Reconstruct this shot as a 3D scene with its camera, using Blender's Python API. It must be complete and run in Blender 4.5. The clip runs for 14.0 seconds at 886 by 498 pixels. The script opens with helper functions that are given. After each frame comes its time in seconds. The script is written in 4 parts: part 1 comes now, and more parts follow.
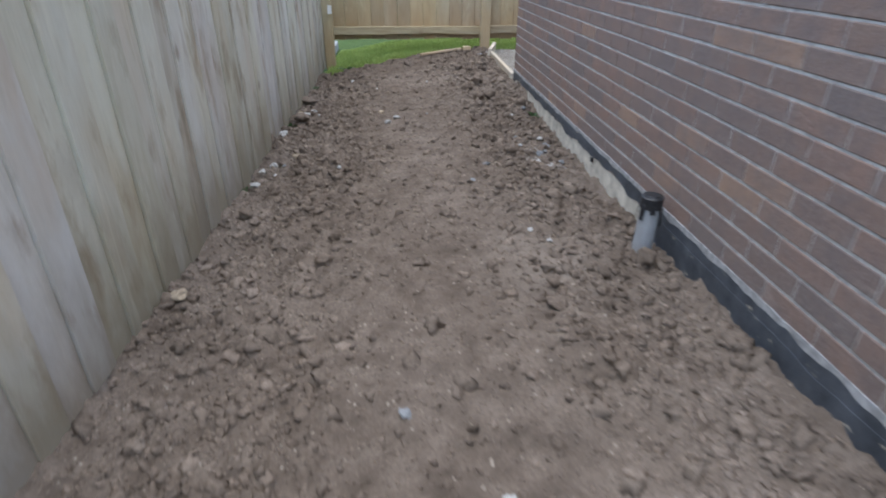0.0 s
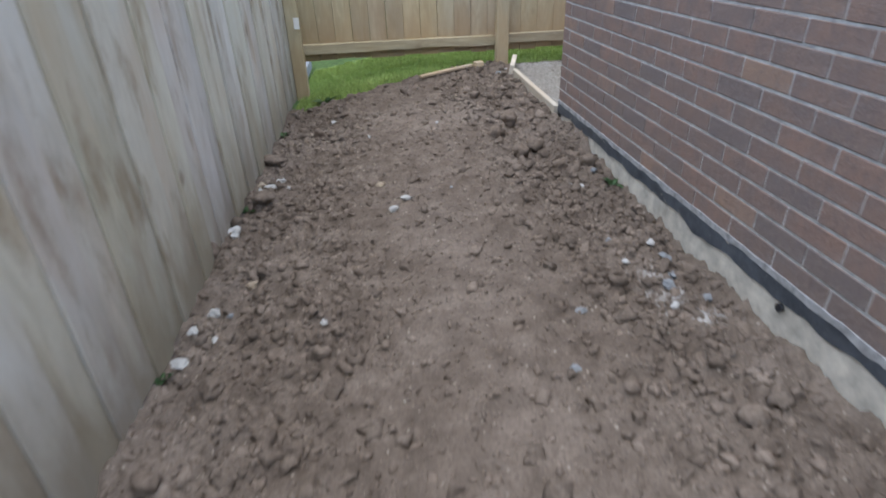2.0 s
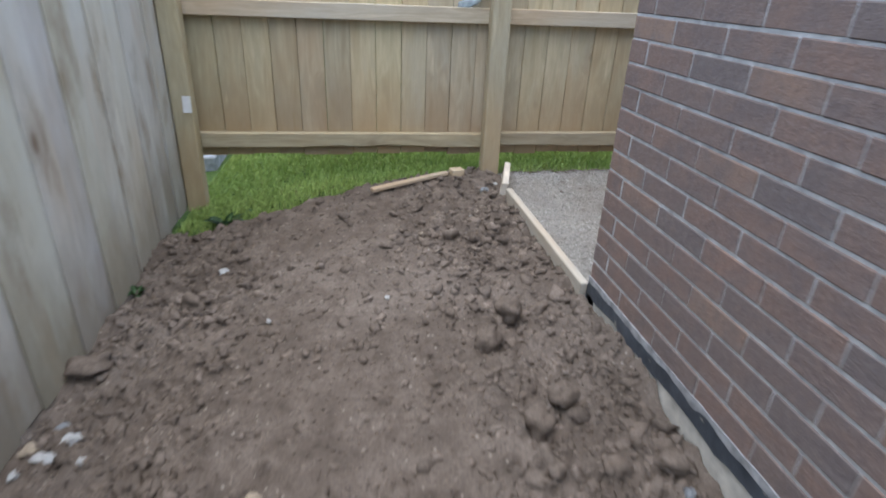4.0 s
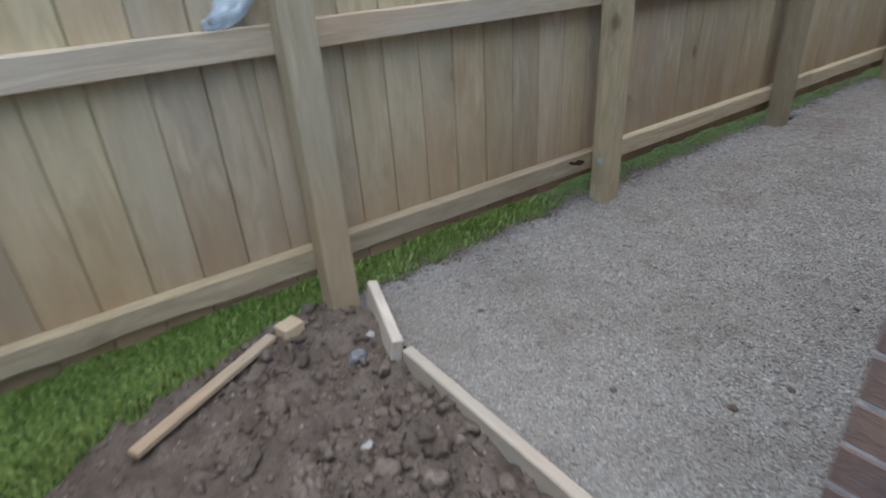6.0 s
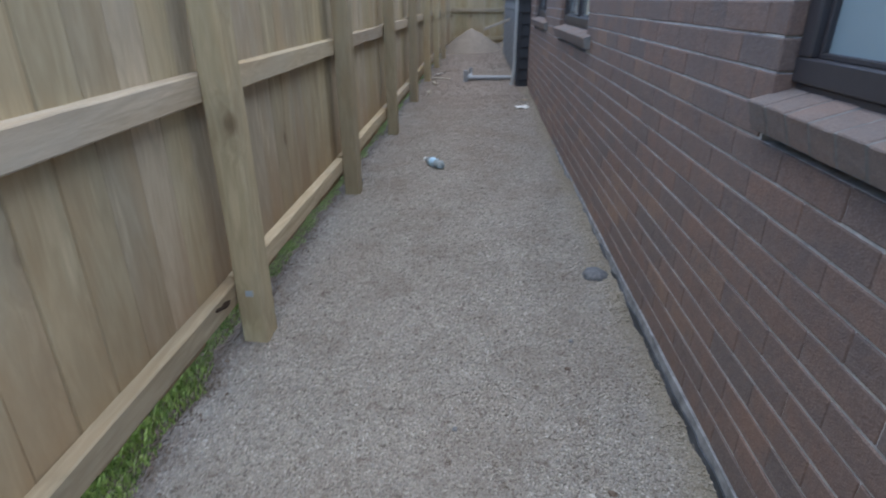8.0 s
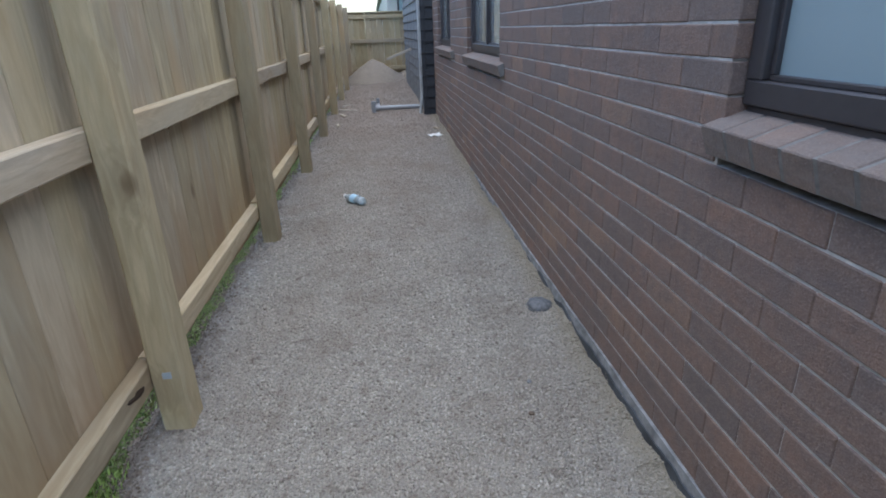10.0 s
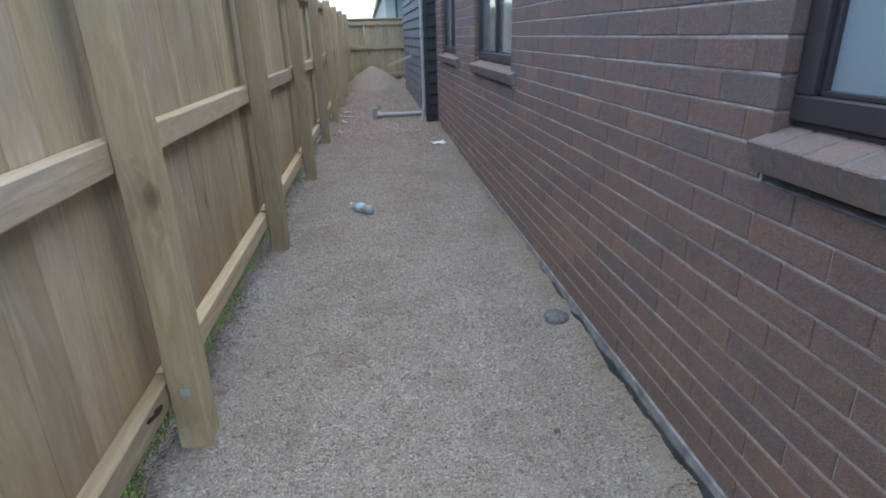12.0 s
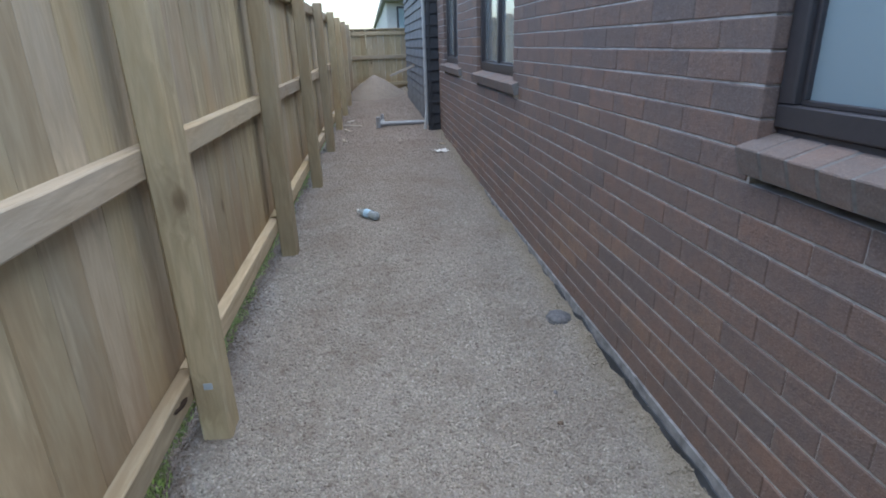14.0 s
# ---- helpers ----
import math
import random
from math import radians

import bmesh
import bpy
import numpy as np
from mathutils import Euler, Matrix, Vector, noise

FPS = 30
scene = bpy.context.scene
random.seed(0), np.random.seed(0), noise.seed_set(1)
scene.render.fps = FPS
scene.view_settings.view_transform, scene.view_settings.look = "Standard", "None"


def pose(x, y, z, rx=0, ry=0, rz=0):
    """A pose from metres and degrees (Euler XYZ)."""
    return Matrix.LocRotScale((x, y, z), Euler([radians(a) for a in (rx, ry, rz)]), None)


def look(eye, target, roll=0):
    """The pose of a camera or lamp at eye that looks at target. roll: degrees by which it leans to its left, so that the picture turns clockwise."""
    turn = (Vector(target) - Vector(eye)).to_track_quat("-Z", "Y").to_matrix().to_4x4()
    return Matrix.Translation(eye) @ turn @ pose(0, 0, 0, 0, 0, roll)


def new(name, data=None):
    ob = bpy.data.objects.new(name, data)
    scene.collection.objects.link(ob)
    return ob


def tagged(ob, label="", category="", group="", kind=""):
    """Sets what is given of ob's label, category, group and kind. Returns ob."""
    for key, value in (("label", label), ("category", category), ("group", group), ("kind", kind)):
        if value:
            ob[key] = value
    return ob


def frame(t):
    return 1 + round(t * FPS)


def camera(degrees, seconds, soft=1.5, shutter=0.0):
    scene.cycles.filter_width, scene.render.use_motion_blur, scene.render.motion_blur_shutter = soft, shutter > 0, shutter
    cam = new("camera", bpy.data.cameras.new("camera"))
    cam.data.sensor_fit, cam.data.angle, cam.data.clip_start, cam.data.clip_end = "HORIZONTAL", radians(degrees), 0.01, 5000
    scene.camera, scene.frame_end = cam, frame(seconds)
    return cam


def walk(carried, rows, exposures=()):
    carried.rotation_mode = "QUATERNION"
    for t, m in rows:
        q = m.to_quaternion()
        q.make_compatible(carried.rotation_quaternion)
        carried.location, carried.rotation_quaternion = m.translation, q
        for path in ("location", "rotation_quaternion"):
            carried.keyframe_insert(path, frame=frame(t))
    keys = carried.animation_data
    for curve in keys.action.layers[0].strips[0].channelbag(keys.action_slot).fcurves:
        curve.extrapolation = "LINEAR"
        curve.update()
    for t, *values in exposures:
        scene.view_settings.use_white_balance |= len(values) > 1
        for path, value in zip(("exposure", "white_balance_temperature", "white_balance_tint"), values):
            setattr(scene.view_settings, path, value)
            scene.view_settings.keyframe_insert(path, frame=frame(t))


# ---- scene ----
cam = camera(76.9, 14.0, soft=1.8, shutter=0.5)
EXPOSURES = ((0.0, 1.46, 6350, 7), (3.7, 1.49, 6350, 7), (5.8, 1.1, 6150, 7), (7.5, 1.04, 6150, 7), (8.5, 1.2, 6120, 7), (14.0, 1.24, 6150, 7))
PATH = [
    (0, (-1.153, -5.326, 1.070), (-0.992, -3.572, 0.122), 0.2),
    (0.5, (-1.263, -4.923, 1.091), (-1.129, -3.173, 0.133), -1.0),
    (1, (-1.294, -4.502, 1.061), (-1.126, -2.761, 0.091), -1.6),
    (1.5, (-1.281, -4.036, 1.040), (-1.103, -2.300, 0.063), -1.2),
    (2, (-1.255, -3.624, 1.081), (-1.049, -1.895, 0.097), -2.2),
    (2.5, (-1.083, -3.203, 1.122), (-0.882, -1.475, 0.134), -2.4),
    (3, (-1.040, -2.791, 1.119), (-0.793, -1.055, 0.157), -1.1),
    (3.5, (-1.022, -2.335, 1.113), (-0.676, -0.586, 0.207), 2.6),
    (3.7, (-1.008, -2.144, 1.134), (-0.681, -0.374, 0.263), 2.9),
    (5.8, (-0.752, -0.298, 1.161), (0.178, 1.203, 0.222), -3.4),
    (6, (-0.729, -0.138, 1.153), (0.288, 1.312, 0.225), -3.9),
    (6.5, (-0.685, 0.182, 1.112), (0.620, 1.374, 0.177), -2.8),
    (7, (-0.575, 0.407, 1.107), (1.055, 1.127, 0.198), -3.9),
    (7.5, (-0.426, 0.599, 1.150), (1.339, 0.998, 0.298), -2.0),
    (8, (-0.391, 0.677, 1.226), (1.431, 0.783, 0.408), -0.1),
    (8.5, (-0.391, 0.718, 1.229), (1.467, 0.702, 0.490), -1.7),
    (10.8, (-0.155, 0.846, 1.251), (1.687, 0.614, 0.508), -1.3),
    (11, (-0.157, 0.874, 1.257), (1.690, 0.645, 0.525), -1.2),
    (11.5, (-0.168, 0.878, 1.257), (1.685, 0.669, 0.532), -1.3),
    (12, (-0.166, 0.858, 1.248), (1.688, 0.644, 0.528), -1.6),
    (12.5, (-0.162, 0.861, 1.252), (1.692, 0.645, 0.534), -1.5),
    (13, (-0.184, 0.888, 1.264), (1.671, 0.670, 0.550), -1.5),
    (13.5, (-0.228, 0.930, 1.286), (1.635, 0.724, 0.588), -2.0),
    (14, (-0.264, 0.896, 1.263), (1.600, 0.683, 0.570), -1.8),
]
walk(cam, [(t, look(eye, target, roll)) for t, eye, target, roll in PATH], EXPOSURES)


# ---- light ----
world = bpy.data.worlds.new("world")
scene.world = world
world.use_nodes = True
wn = world.node_tree.nodes
sky = wn.new("ShaderNodeTexSky")
sky.sky_type = "NISHITA"
sky.sun_disc = False
sky.sun_elevation, sky.sun_rotation = radians(84), radians(198)
sky.air_density, sky.dust_density, sky.ozone_density = 1.0, 1.2, 1.0
wn["Background"].inputs["Strength"].default_value = 0.15
world.node_tree.links.new(sky.outputs[0], wn["Background"].inputs["Color"])

sun = new("sun", bpy.data.lights.new("sun", "SUN"))
sun.data.energy, sun.data.angle, sun.data.color = 1.5, radians(100), (1.0, 0.98, 0.95)
sun.matrix_basis = look((-0.4, -1.2, 12), (0, 0, 0))

# ---- materials ----


class Mat:
    """A node material with short calls."""

    def __init__(self, name, rough=0.8, metal=0.0, spec=0.3):
        self.m = bpy.data.materials.new(name)
        self.m.use_nodes = True
        self.t = self.m.node_tree
        self.b = self.t.nodes["Principled BSDF"]
        self.b.inputs["Roughness"].default_value = rough
        self.b.inputs["Metallic"].default_value = metal
        self.b.inputs["Specular IOR Level"].default_value = spec
        self.co = self.t.nodes.new("ShaderNodeTexCoord").outputs["Object"]

    def put(self, socket, value):
        if isinstance(value, bpy.types.NodeSocket):
            self.t.links.new(value, socket)
        else:
            socket.default_value = value

    def node(self, kind, out=0, props=(), **ins):
        n = self.t.nodes.new(kind)
        for k, v in props:
            if k == "operation":
                n.operation = v
            elif k == "data_type":
                n.data_type = v
            elif k == "blend_type":
                n.blend_type = v
            elif k == "feature":
                n.feature = v
        for k, v in ins.items():
            key = int(k[1:]) if k[0] == "i" and k[1:].isdigit() else k
            self.put(n.inputs[key], v)
        return n.outputs[out]

    def math(self, op, a, b=0.0, c=0.0):
        return self.node("ShaderNodeMath", 0, (("operation", op),), i0=a, i1=b, i2=c)

    def vec(self, op, a, b):
        return self.node("ShaderNodeVectorMath", 0, (("operation", op),), i0=a, i1=b)

    def noise(self, co, scale, detail=4.0, rough=0.55, dist=0.0):
        return self.node("ShaderNodeTexNoise", 0, Vector=co, Scale=scale, Detail=detail, Roughness=rough, Distortion=dist)

    def voronoi(self, co, scale, out=0, feature="F1", rand=1.0):
        return self.node("ShaderNodeTexVoronoi", out, (("feature", feature),), Vector=co, Scale=scale, Randomness=rand)

    def ramp(self, fac, *stops):
        n = self.t.nodes.new("ShaderNodeValToRGB")
        e = n.color_ramp.elements
        while len(e) < len(stops):
            e.new(0.5)
        for el, (p, c) in zip(e, stops):
            el.position = p
            el.color = (*c, 1) if isinstance(c, tuple) else (c, c, c, 1)
        self.put(n.inputs[0], fac)
        return n.outputs[0]

    def mix(self, fac, a, b, blend="MIX"):
        n = self.t.nodes.new("ShaderNodeMix")
        n.data_type, n.blend_type = "RGBA", blend
        a = (*a, 1) if isinstance(a, tuple) else a
        b = (*b, 1) if isinstance(b, tuple) else b
        for i, v in ((0, fac), (6, a), (7, b)):
            self.put(n.inputs[i], v)
        return n.outputs[2]

    def rand(self, island=False):
        if island:
            return self.t.nodes.new("ShaderNodeNewGeometry").outputs["Random Per Island"]
        return self.t.nodes.new("ShaderNodeObjectInfo").outputs["Random"]

    def bump(self, height, strength=0.3, distance=0.01):
        n = self.node("ShaderNodeBump", 0, Height=height, Strength=strength, Distance=distance)
        self.put(self.b.inputs["Normal"], n)

    def colour(self, c):
        self.put(self.b.inputs["Base Color"], (*c, 1) if isinstance(c, tuple) else c)
        return self

    def rough(self, r):
        self.put(self.b.inputs["Roughness"], r)
        return self


def plain(name, colour, rough=0.6, metal=0.0, spec=0.4, vary=0.15, scale=12.0):
    m = Mat(name, rough, metal, spec)
    n = m.noise(m.co, scale, 5.0, 0.6)
    lo = tuple(c * (1 - vary) for c in colour)
    hi = tuple(min(1, c * (1 + vary)) for c in colour)
    m.colour(m.ramp(n, (0.3, lo), (0.7, hi)))
    m.bump(m.noise(m.co, scale * 12, 3.0), 0.12, 0.002)
    return m.m


def wood(name, dark, light, grey, knot, greyness=0.4, axis=2, sawn=0.35, figure=0.6, spread=0.40, stain=0.0, foot=None, reach=0.53):
    """Sawn softwood, grain along one axis, each board its own."""
    m = Mat(name, 0.85, 0, 0.2)
    r = m.rand()
    off = m.node("ShaderNodeCombineXYZ", 0, X=m.math("MULTIPLY", r, 17.3), Y=m.math("MULTIPLY", r, 31.7), Z=m.math("MULTIPLY", r, 53.1))
    co = m.vec("ADD", m.co, off)
    s = [1.0, 1.0, 1.0]
    s[axis] = 0.13
    long = m.vec("MULTIPLY", co, tuple(s))
    s[axis] = 0.32
    mid = m.vec("MULTIPLY", co, tuple(s))
    s[axis] = 0.60
    cells = m.vec("MULTIPLY", co, tuple(s))
    kn = m.voronoi(cells, 3.9)
    some = m.node("ShaderNodeSeparateXYZ", 0, i0=m.voronoi(cells, 3.9, 1))
    some = m.ramp(some, (0.45, 0.0), (0.80, 1.0))
    kn = m.math("ADD", kn, m.math("MULTIPLY", m.math("SUBTRACT", m.noise(mid, 26.0, 3.0), 0.5), 0.07))
    knots = m.math("MULTIPLY", m.ramp(kn, (0.030, 1.0), (0.065, 0.65), (0.105, 0.0)), some)
    halo = m.math("MULTIPLY", m.ramp(kn, (0.05, 1.0), (0.32, 0.0)), some)
    warp = m.math("MULTIPLY", halo, 0.045)
    bent = m.vec("ADD", long, m.node("ShaderNodeCombineXYZ", 0, X=warp, Y=warp, Z=warp))
    broad = m.noise(bent, 15.0, 2.0, 0.45, 0.9)
    rings = m.noise(bent, 55.0, 2.0, 0.5, 0.5)
    fine = m.noise(long, 300.0, 3.0, 0.7)
    blot = m.noise(mid, 4.0, 5.0, 0.65)
    c = m.ramp(broad, (0.28, tuple(0.6 * a + 0.4 * b for a, b in zip(dark, light))), (0.46, light), (0.58, tuple(x * 0.86 for x in light)), (0.72, tuple(min(1, x * 1.15) for x in light)))
    c = m.mix(m.math("MULTIPLY", m.ramp(rings, (0.40, 1.0), (0.56, 0.0)), figure * 0.45), c, dark)
    c = m.mix(m.ramp(blot, (0.62 - greyness * 0.45, 0.0), (0.86 - greyness * 0.45, 0.8)), c, grey)
    amber = m.noise(m.vec("ADD", mid, (3.7, 1.9, 8.2)), 3.2, 3.0, 0.55)
    c = m.mix(m.ramp(amber, (0.50, 0.0), (0.70, 0.5)), c, tuple(x * k for x, k in zip(light, (0.92, 0.74, 0.60))))
    if stain:
        st = m.noise(m.vec("ADD", mid, (9.1, 4.4, 2.7)), 6.5, 5.0, 0.6)
        c = m.mix(m.ramp(st, (0.54, 0.0), (0.70, stain)), c, (0.235, 0.175, 0.115))
        c = m.mix(m.ramp(st, (0.30, stain * 0.8), (0.44, 0.0)), c, (0.56, 0.56, 0.54))
    # blends to the foot colour towards the bottom, with a noisy upper edge
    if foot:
        brown_mask = m.math("ADD", m.node("ShaderNodeSeparateXYZ", 2, i0=m.co), m.math("MULTIPLY", m.noise(mid, 5.0, 5.0, 0.65), 0.9))
        c = m.mix(m.ramp(brown_mask, (min(0.50, reach), 0.85), (reach + 0.45, 0.0)), c, foot)
    tint = m.math("ADD", m.math("MULTIPLY", r, spread), 0.98 - spread / 2)
    other = m.math("FRACT", m.math("MULTIPLY", r, 7.31))
    c = m.mix(1.0, c, m.node("ShaderNodeCombineXYZ", 0, X=tint, Y=tint, Z=m.math("MULTIPLY", tint, m.math("ADD", m.math("MULTIPLY", other, 0.14), 0.90))), "MULTIPLY")
    c = m.mix(m.math("MULTIPLY", m.ramp(fine, (0.35, 1.0), (0.6, 0.0)), 0.12), c, dark)
    c = m.mix(m.math("MULTIPLY", halo, 0.40), c, tuple(0.5 * (a + b) for a, b in zip(dark, knot)))
    c = m.mix(m.math("MULTIPLY", knots, 0.72), c, knot)
    m.colour(c)
    h = m.math("ADD", m.math("MULTIPLY", rings, 0.5), m.math("ADD", m.math("MULTIPLY", fine, 0.3), m.math("MULTIPLY", broad, 0.8)))
    m.bump(m.math("SUBTRACT", h, m.math("MULTIPLY", knots, 0.4)), sawn, 0.004)
    return m.m


def brick_mat(name, island, dusty=0.0):
    m = Mat(name, 0.88, 0, 0.25)
    r = m.rand(island)
    off = m.node("ShaderNodeCombineXYZ", 0, X=m.math("MULTIPLY", r, 13.0), Y=m.math("MULTIPLY", r, 29.0), Z=m.math("MULTIPLY", r, 47.0))
    co = m.vec("ADD", m.co, off)
    base = m.ramp(r, (0.0, (0.210, 0.148, 0.122)), (0.22, (0.250, 0.164, 0.130)), (0.42, (0.201, 0.152, 0.132)),
                  (0.58, (0.262, 0.170, 0.132)), (0.74, (0.180, 0.146, 0.134)), (0.90, (0.232, 0.158, 0.128)), (1.0, (0.322, 0.212, 0.150)))
    cloud = m.noise(co, 9.0, 5.0, 0.65)
    c = m.mix(m.ramp(cloud, (0.38, 0.0), (0.72, 0.75)), base, (0.158, 0.134, 0.130))
    fleck = m.noise(co, 38.0, 5.0, 0.7)
    c = m.mix(m.ramp(fleck, (0.55, 0.0), (0.75, 0.5)), c, (0.275, 0.190, 0.146))
    c = m.mix(m.ramp(fleck, (0.30, 0.45), (0.46, 0.0)), c, (0.128, 0.104, 0.100))
    dust = m.noise(m.vec("MULTIPLY", m.co, (1.0, 1.0, 2.2)), 6.5, 6.0, 0.75)
    c = m.mix(m.ramp(dust, (0.54, 0.0), (0.76, 0.45)), c, (0.36, 0.335, 0.32))
    grit = m.noise(co, 240.0, 2.0, 0.6)
    c = m.mix(m.ramp(grit, (0.54, 0.0), (0.72, 0.55)), c, (0.34, 0.27, 0.235))
    c = m.mix(m.ramp(grit, (0.28, 0.5), (0.44, 0.0)), c, (0.115, 0.094, 0.088))
    if dusty:
        c = m.mix(m.ramp(m.noise(m.co, 18.0, 5.0, 0.7), (0.30, dusty), (0.70, dusty * 0.3)), c, (0.265, 0.245, 0.230))
    bloom = m.noise(m.co, 2.1, 5.0, 0.7)
    c = m.mix(m.ramp(bloom, (0.60, 0.0), (0.80, 0.22)), c, (0.42, 0.40, 0.39))
    m.colour(c)
    m.bump(m.math("ADD", m.math("MULTIPLY", grit, 0.5), m.math("MULTIPLY", m.noise(co, 45.0, 4.0), 0.9)), 0.85, 0.006)
    return m.m


def soil(name, clod=False):
    m = Mat(name, 0.95, 0, 0.12)
    big = m.noise(m.co, 1.3, 5.0, 0.6)
    mid = m.noise(m.co, 9.0, 6.0, 0.65)
    fine = m.noise(m.co, 90.0, 4.0, 0.7)
    c = m.ramp(mid, (0.30, (0.081, 0.0635, 0.050)), (0.52, (0.145, 0.115, 0.0925)), (0.75, (0.208, 0.170, 0.140)))
    c = m.mix(m.ramp(big, (0.48, 0.0), (0.75, 0.55)), c, (0.265, 0.220, 0.186))
    c = m.mix(m.ramp(fine, (0.35, 0.55), (0.60, 0.0)), c, (0.072, 0.055, 0.044))
    if clod:
        r = m.rand(True)
        k = m.math("ADD", m.math("MULTIPLY", r, 0.5), 0.92)
        c = m.mix(1.0, c, m.node("ShaderNodeCombineXYZ", 0, X=k, Y=k, Z=k), "MULTIPLY")
    else:
        dusty = m.node("ShaderNodeVectorMath", 1, (("operation", "DISTANCE"),), i0=m.vec("MULTIPLY", m.co, (1.0, 0.7, 0.0)), i1=(-0.52, -2.35, 0.0))
        dusty = m.math("ADD", dusty, m.math("MULTIPLY", m.noise(m.co, 5.0, 6.0, 0.7), 0.55))
        c = m.mix(m.ramp(dusty, (0.22, 0.42), (0.62, 0.0)), c, (0.330, 0.285, 0.245))
        chalk = m.node("ShaderNodeVectorMath", 1, (("operation", "DISTANCE"),), i0=m.vec("MULTIPLY", m.co, (1.0, 0.6, 0.0)), i1=(-0.27, -1.27, 0.0))
        chalk = m.math("ADD", chalk, m.math("MULTIPLY", m.noise(m.co, 11.0, 5.0, 0.7), 0.9))
        c = m.mix(m.ramp(chalk, (0.40, 0.75), (0.54, 0.0)), c, (0.400, 0.390, 0.375))
        sp = m.voronoi(m.co, 60.0, 0)
        pick = m.math("GREATER_THAN", m.node("ShaderNodeSeparateXYZ", 0, i0=m.voronoi(m.co, 60.0, 1)), 0.955)
        c = m.mix(m.math("MULTIPLY", m.ramp(sp, (0.25, 1.0), (0.38, 0.0)), pick), c, (0.28, 0.24, 0.20))
    m.colour(c)
    m.bump(m.math("ADD", m.math("MULTIPLY", mid, 0.7), m.math("MULTIPLY", fine, 0.35)), 0.7, 0.012)
    return m.m


def gravel(name, stones):
    m = Mat(name, 0.9, 0, 0.2)
    if stones:
        r = m.rand(True)
    else:
        r = m.node("ShaderNodeSeparateXYZ", 0, i0=m.voronoi(m.co, 165.0, 1))
    c = m.ramp(r, (0.0, (0.190, 0.177, 0.156)), (0.15, (0.300, 0.280, 0.248)), (0.42, (0.390, 0.366, 0.328)),
               (0.60, (0.315, 0.302, 0.280)), (0.80, (0.425, 0.398, 0.350)), (0.95, (0.490, 0.464, 0.420)), (1.0, (0.58, 0.56, 0.52)))
    patch = m.noise(m.co, 1.1, 5.0, 0.6)
    c = m.mix(m.ramp(patch, (0.45, 0.0), (0.75, 0.45)), c, (0.310, 0.262, 0.220))
    brown_mask = m.noise(m.co, 2.6, 6.0, 0.7)
    c = m.mix(m.ramp(brown_mask, (0.46, 0.0), (0.70, 0.62)), c, (0.215, 0.183, 0.152))
    spots = m.noise(m.co, 14.0, 3.0, 0.6)
    c = m.mix(m.ramp(spots, (0.60, 0.0), (0.74, 0.6)), c, (0.140, 0.112, 0.092))
    fine = m.noise(m.co, 150.0, 3.0, 0.7)
    c = m.mix(m.ramp(fine, (0.35, 0.4), (0.6, 0.0)), c, (0.24, 0.21, 0.185))
    # browner, earthier gravel towards the far end
    brown = m.math("ADD", m.node("ShaderNodeSeparateXYZ", 0, i0=m.co), m.math("MULTIPLY", m.noise(m.co, 0.8, 4.0, 0.6), 5.0))
    c = m.mix(m.ramp(m.math("MULTIPLY", brown, 0.1), (0.50, 0.0), (1.0, 0.6)), c, (0.270, 0.212, 0.178))
    # earth trodden into the fence side of the gravel
    earth = m.node("ShaderNodeSeparateXYZ", 1, i0=m.co)
    earth = m.math("ADD", earth, m.math("MULTIPLY", m.noise(m.co, 7.0, 6.0, 0.7), 0.34))
    c = m.mix(m.ramp(m.math("SUBTRACT", earth, 1.0), (0.66, 0.0), (0.78, 0.85)), c, (0.135, 0.105, 0.082))
    # sand washed along the foot of the wall
    sand = m.math("ADD", m.node("ShaderNodeSeparateXYZ", 1, i0=m.co), m.math("MULTIPLY", m.noise(m.co, 6.0, 5.0, 0.65), 0.16))
    c = m.mix(m.ramp(sand, (0.10, 0.75), (0.20, 0.0)), c, (0.300, 0.265, 0.205))
    m.colour(c)
    if stones:
        m.bump(fine, 0.3, 0.002)
    else:
        d = m.voronoi(m.co, 165.0, 0)
        m.bump(m.math("SUBTRACT", m.math("MULTIPLY", fine, 0.3), d), 0.9, 0.008)
    return m.m


def grass_mat(name, a, b, c3):
    m = Mat(name, 0.7, 0, 0.25)
    r = m.rand(True)
    c = m.ramp(r, (0.0, a), (0.5, b), (0.9, c3), (1.0, (0.16, 0.14, 0.05)))
    c = m.mix(m.ramp(m.noise(m.co, 3.0, 4.0), (0.4, 0.0), (0.7, 0.5)), c, a)
    m.colour(c)
    return m.m


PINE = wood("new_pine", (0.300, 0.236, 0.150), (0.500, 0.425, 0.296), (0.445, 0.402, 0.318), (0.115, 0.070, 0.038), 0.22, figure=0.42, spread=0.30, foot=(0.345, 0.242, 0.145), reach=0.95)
RAIL_PINE = wood("rail_pine", (0.310, 0.242, 0.160), (0.505, 0.425, 0.308), (0.450, 0.405, 0.325), (0.120, 0.072, 0.040), 0.30, axis=0)
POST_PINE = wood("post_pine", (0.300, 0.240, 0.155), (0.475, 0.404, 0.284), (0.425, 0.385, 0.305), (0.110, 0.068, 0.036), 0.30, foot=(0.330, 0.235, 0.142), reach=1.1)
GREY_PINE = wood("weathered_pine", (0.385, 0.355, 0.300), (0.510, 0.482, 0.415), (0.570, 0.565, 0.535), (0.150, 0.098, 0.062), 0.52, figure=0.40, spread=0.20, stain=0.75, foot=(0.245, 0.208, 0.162))
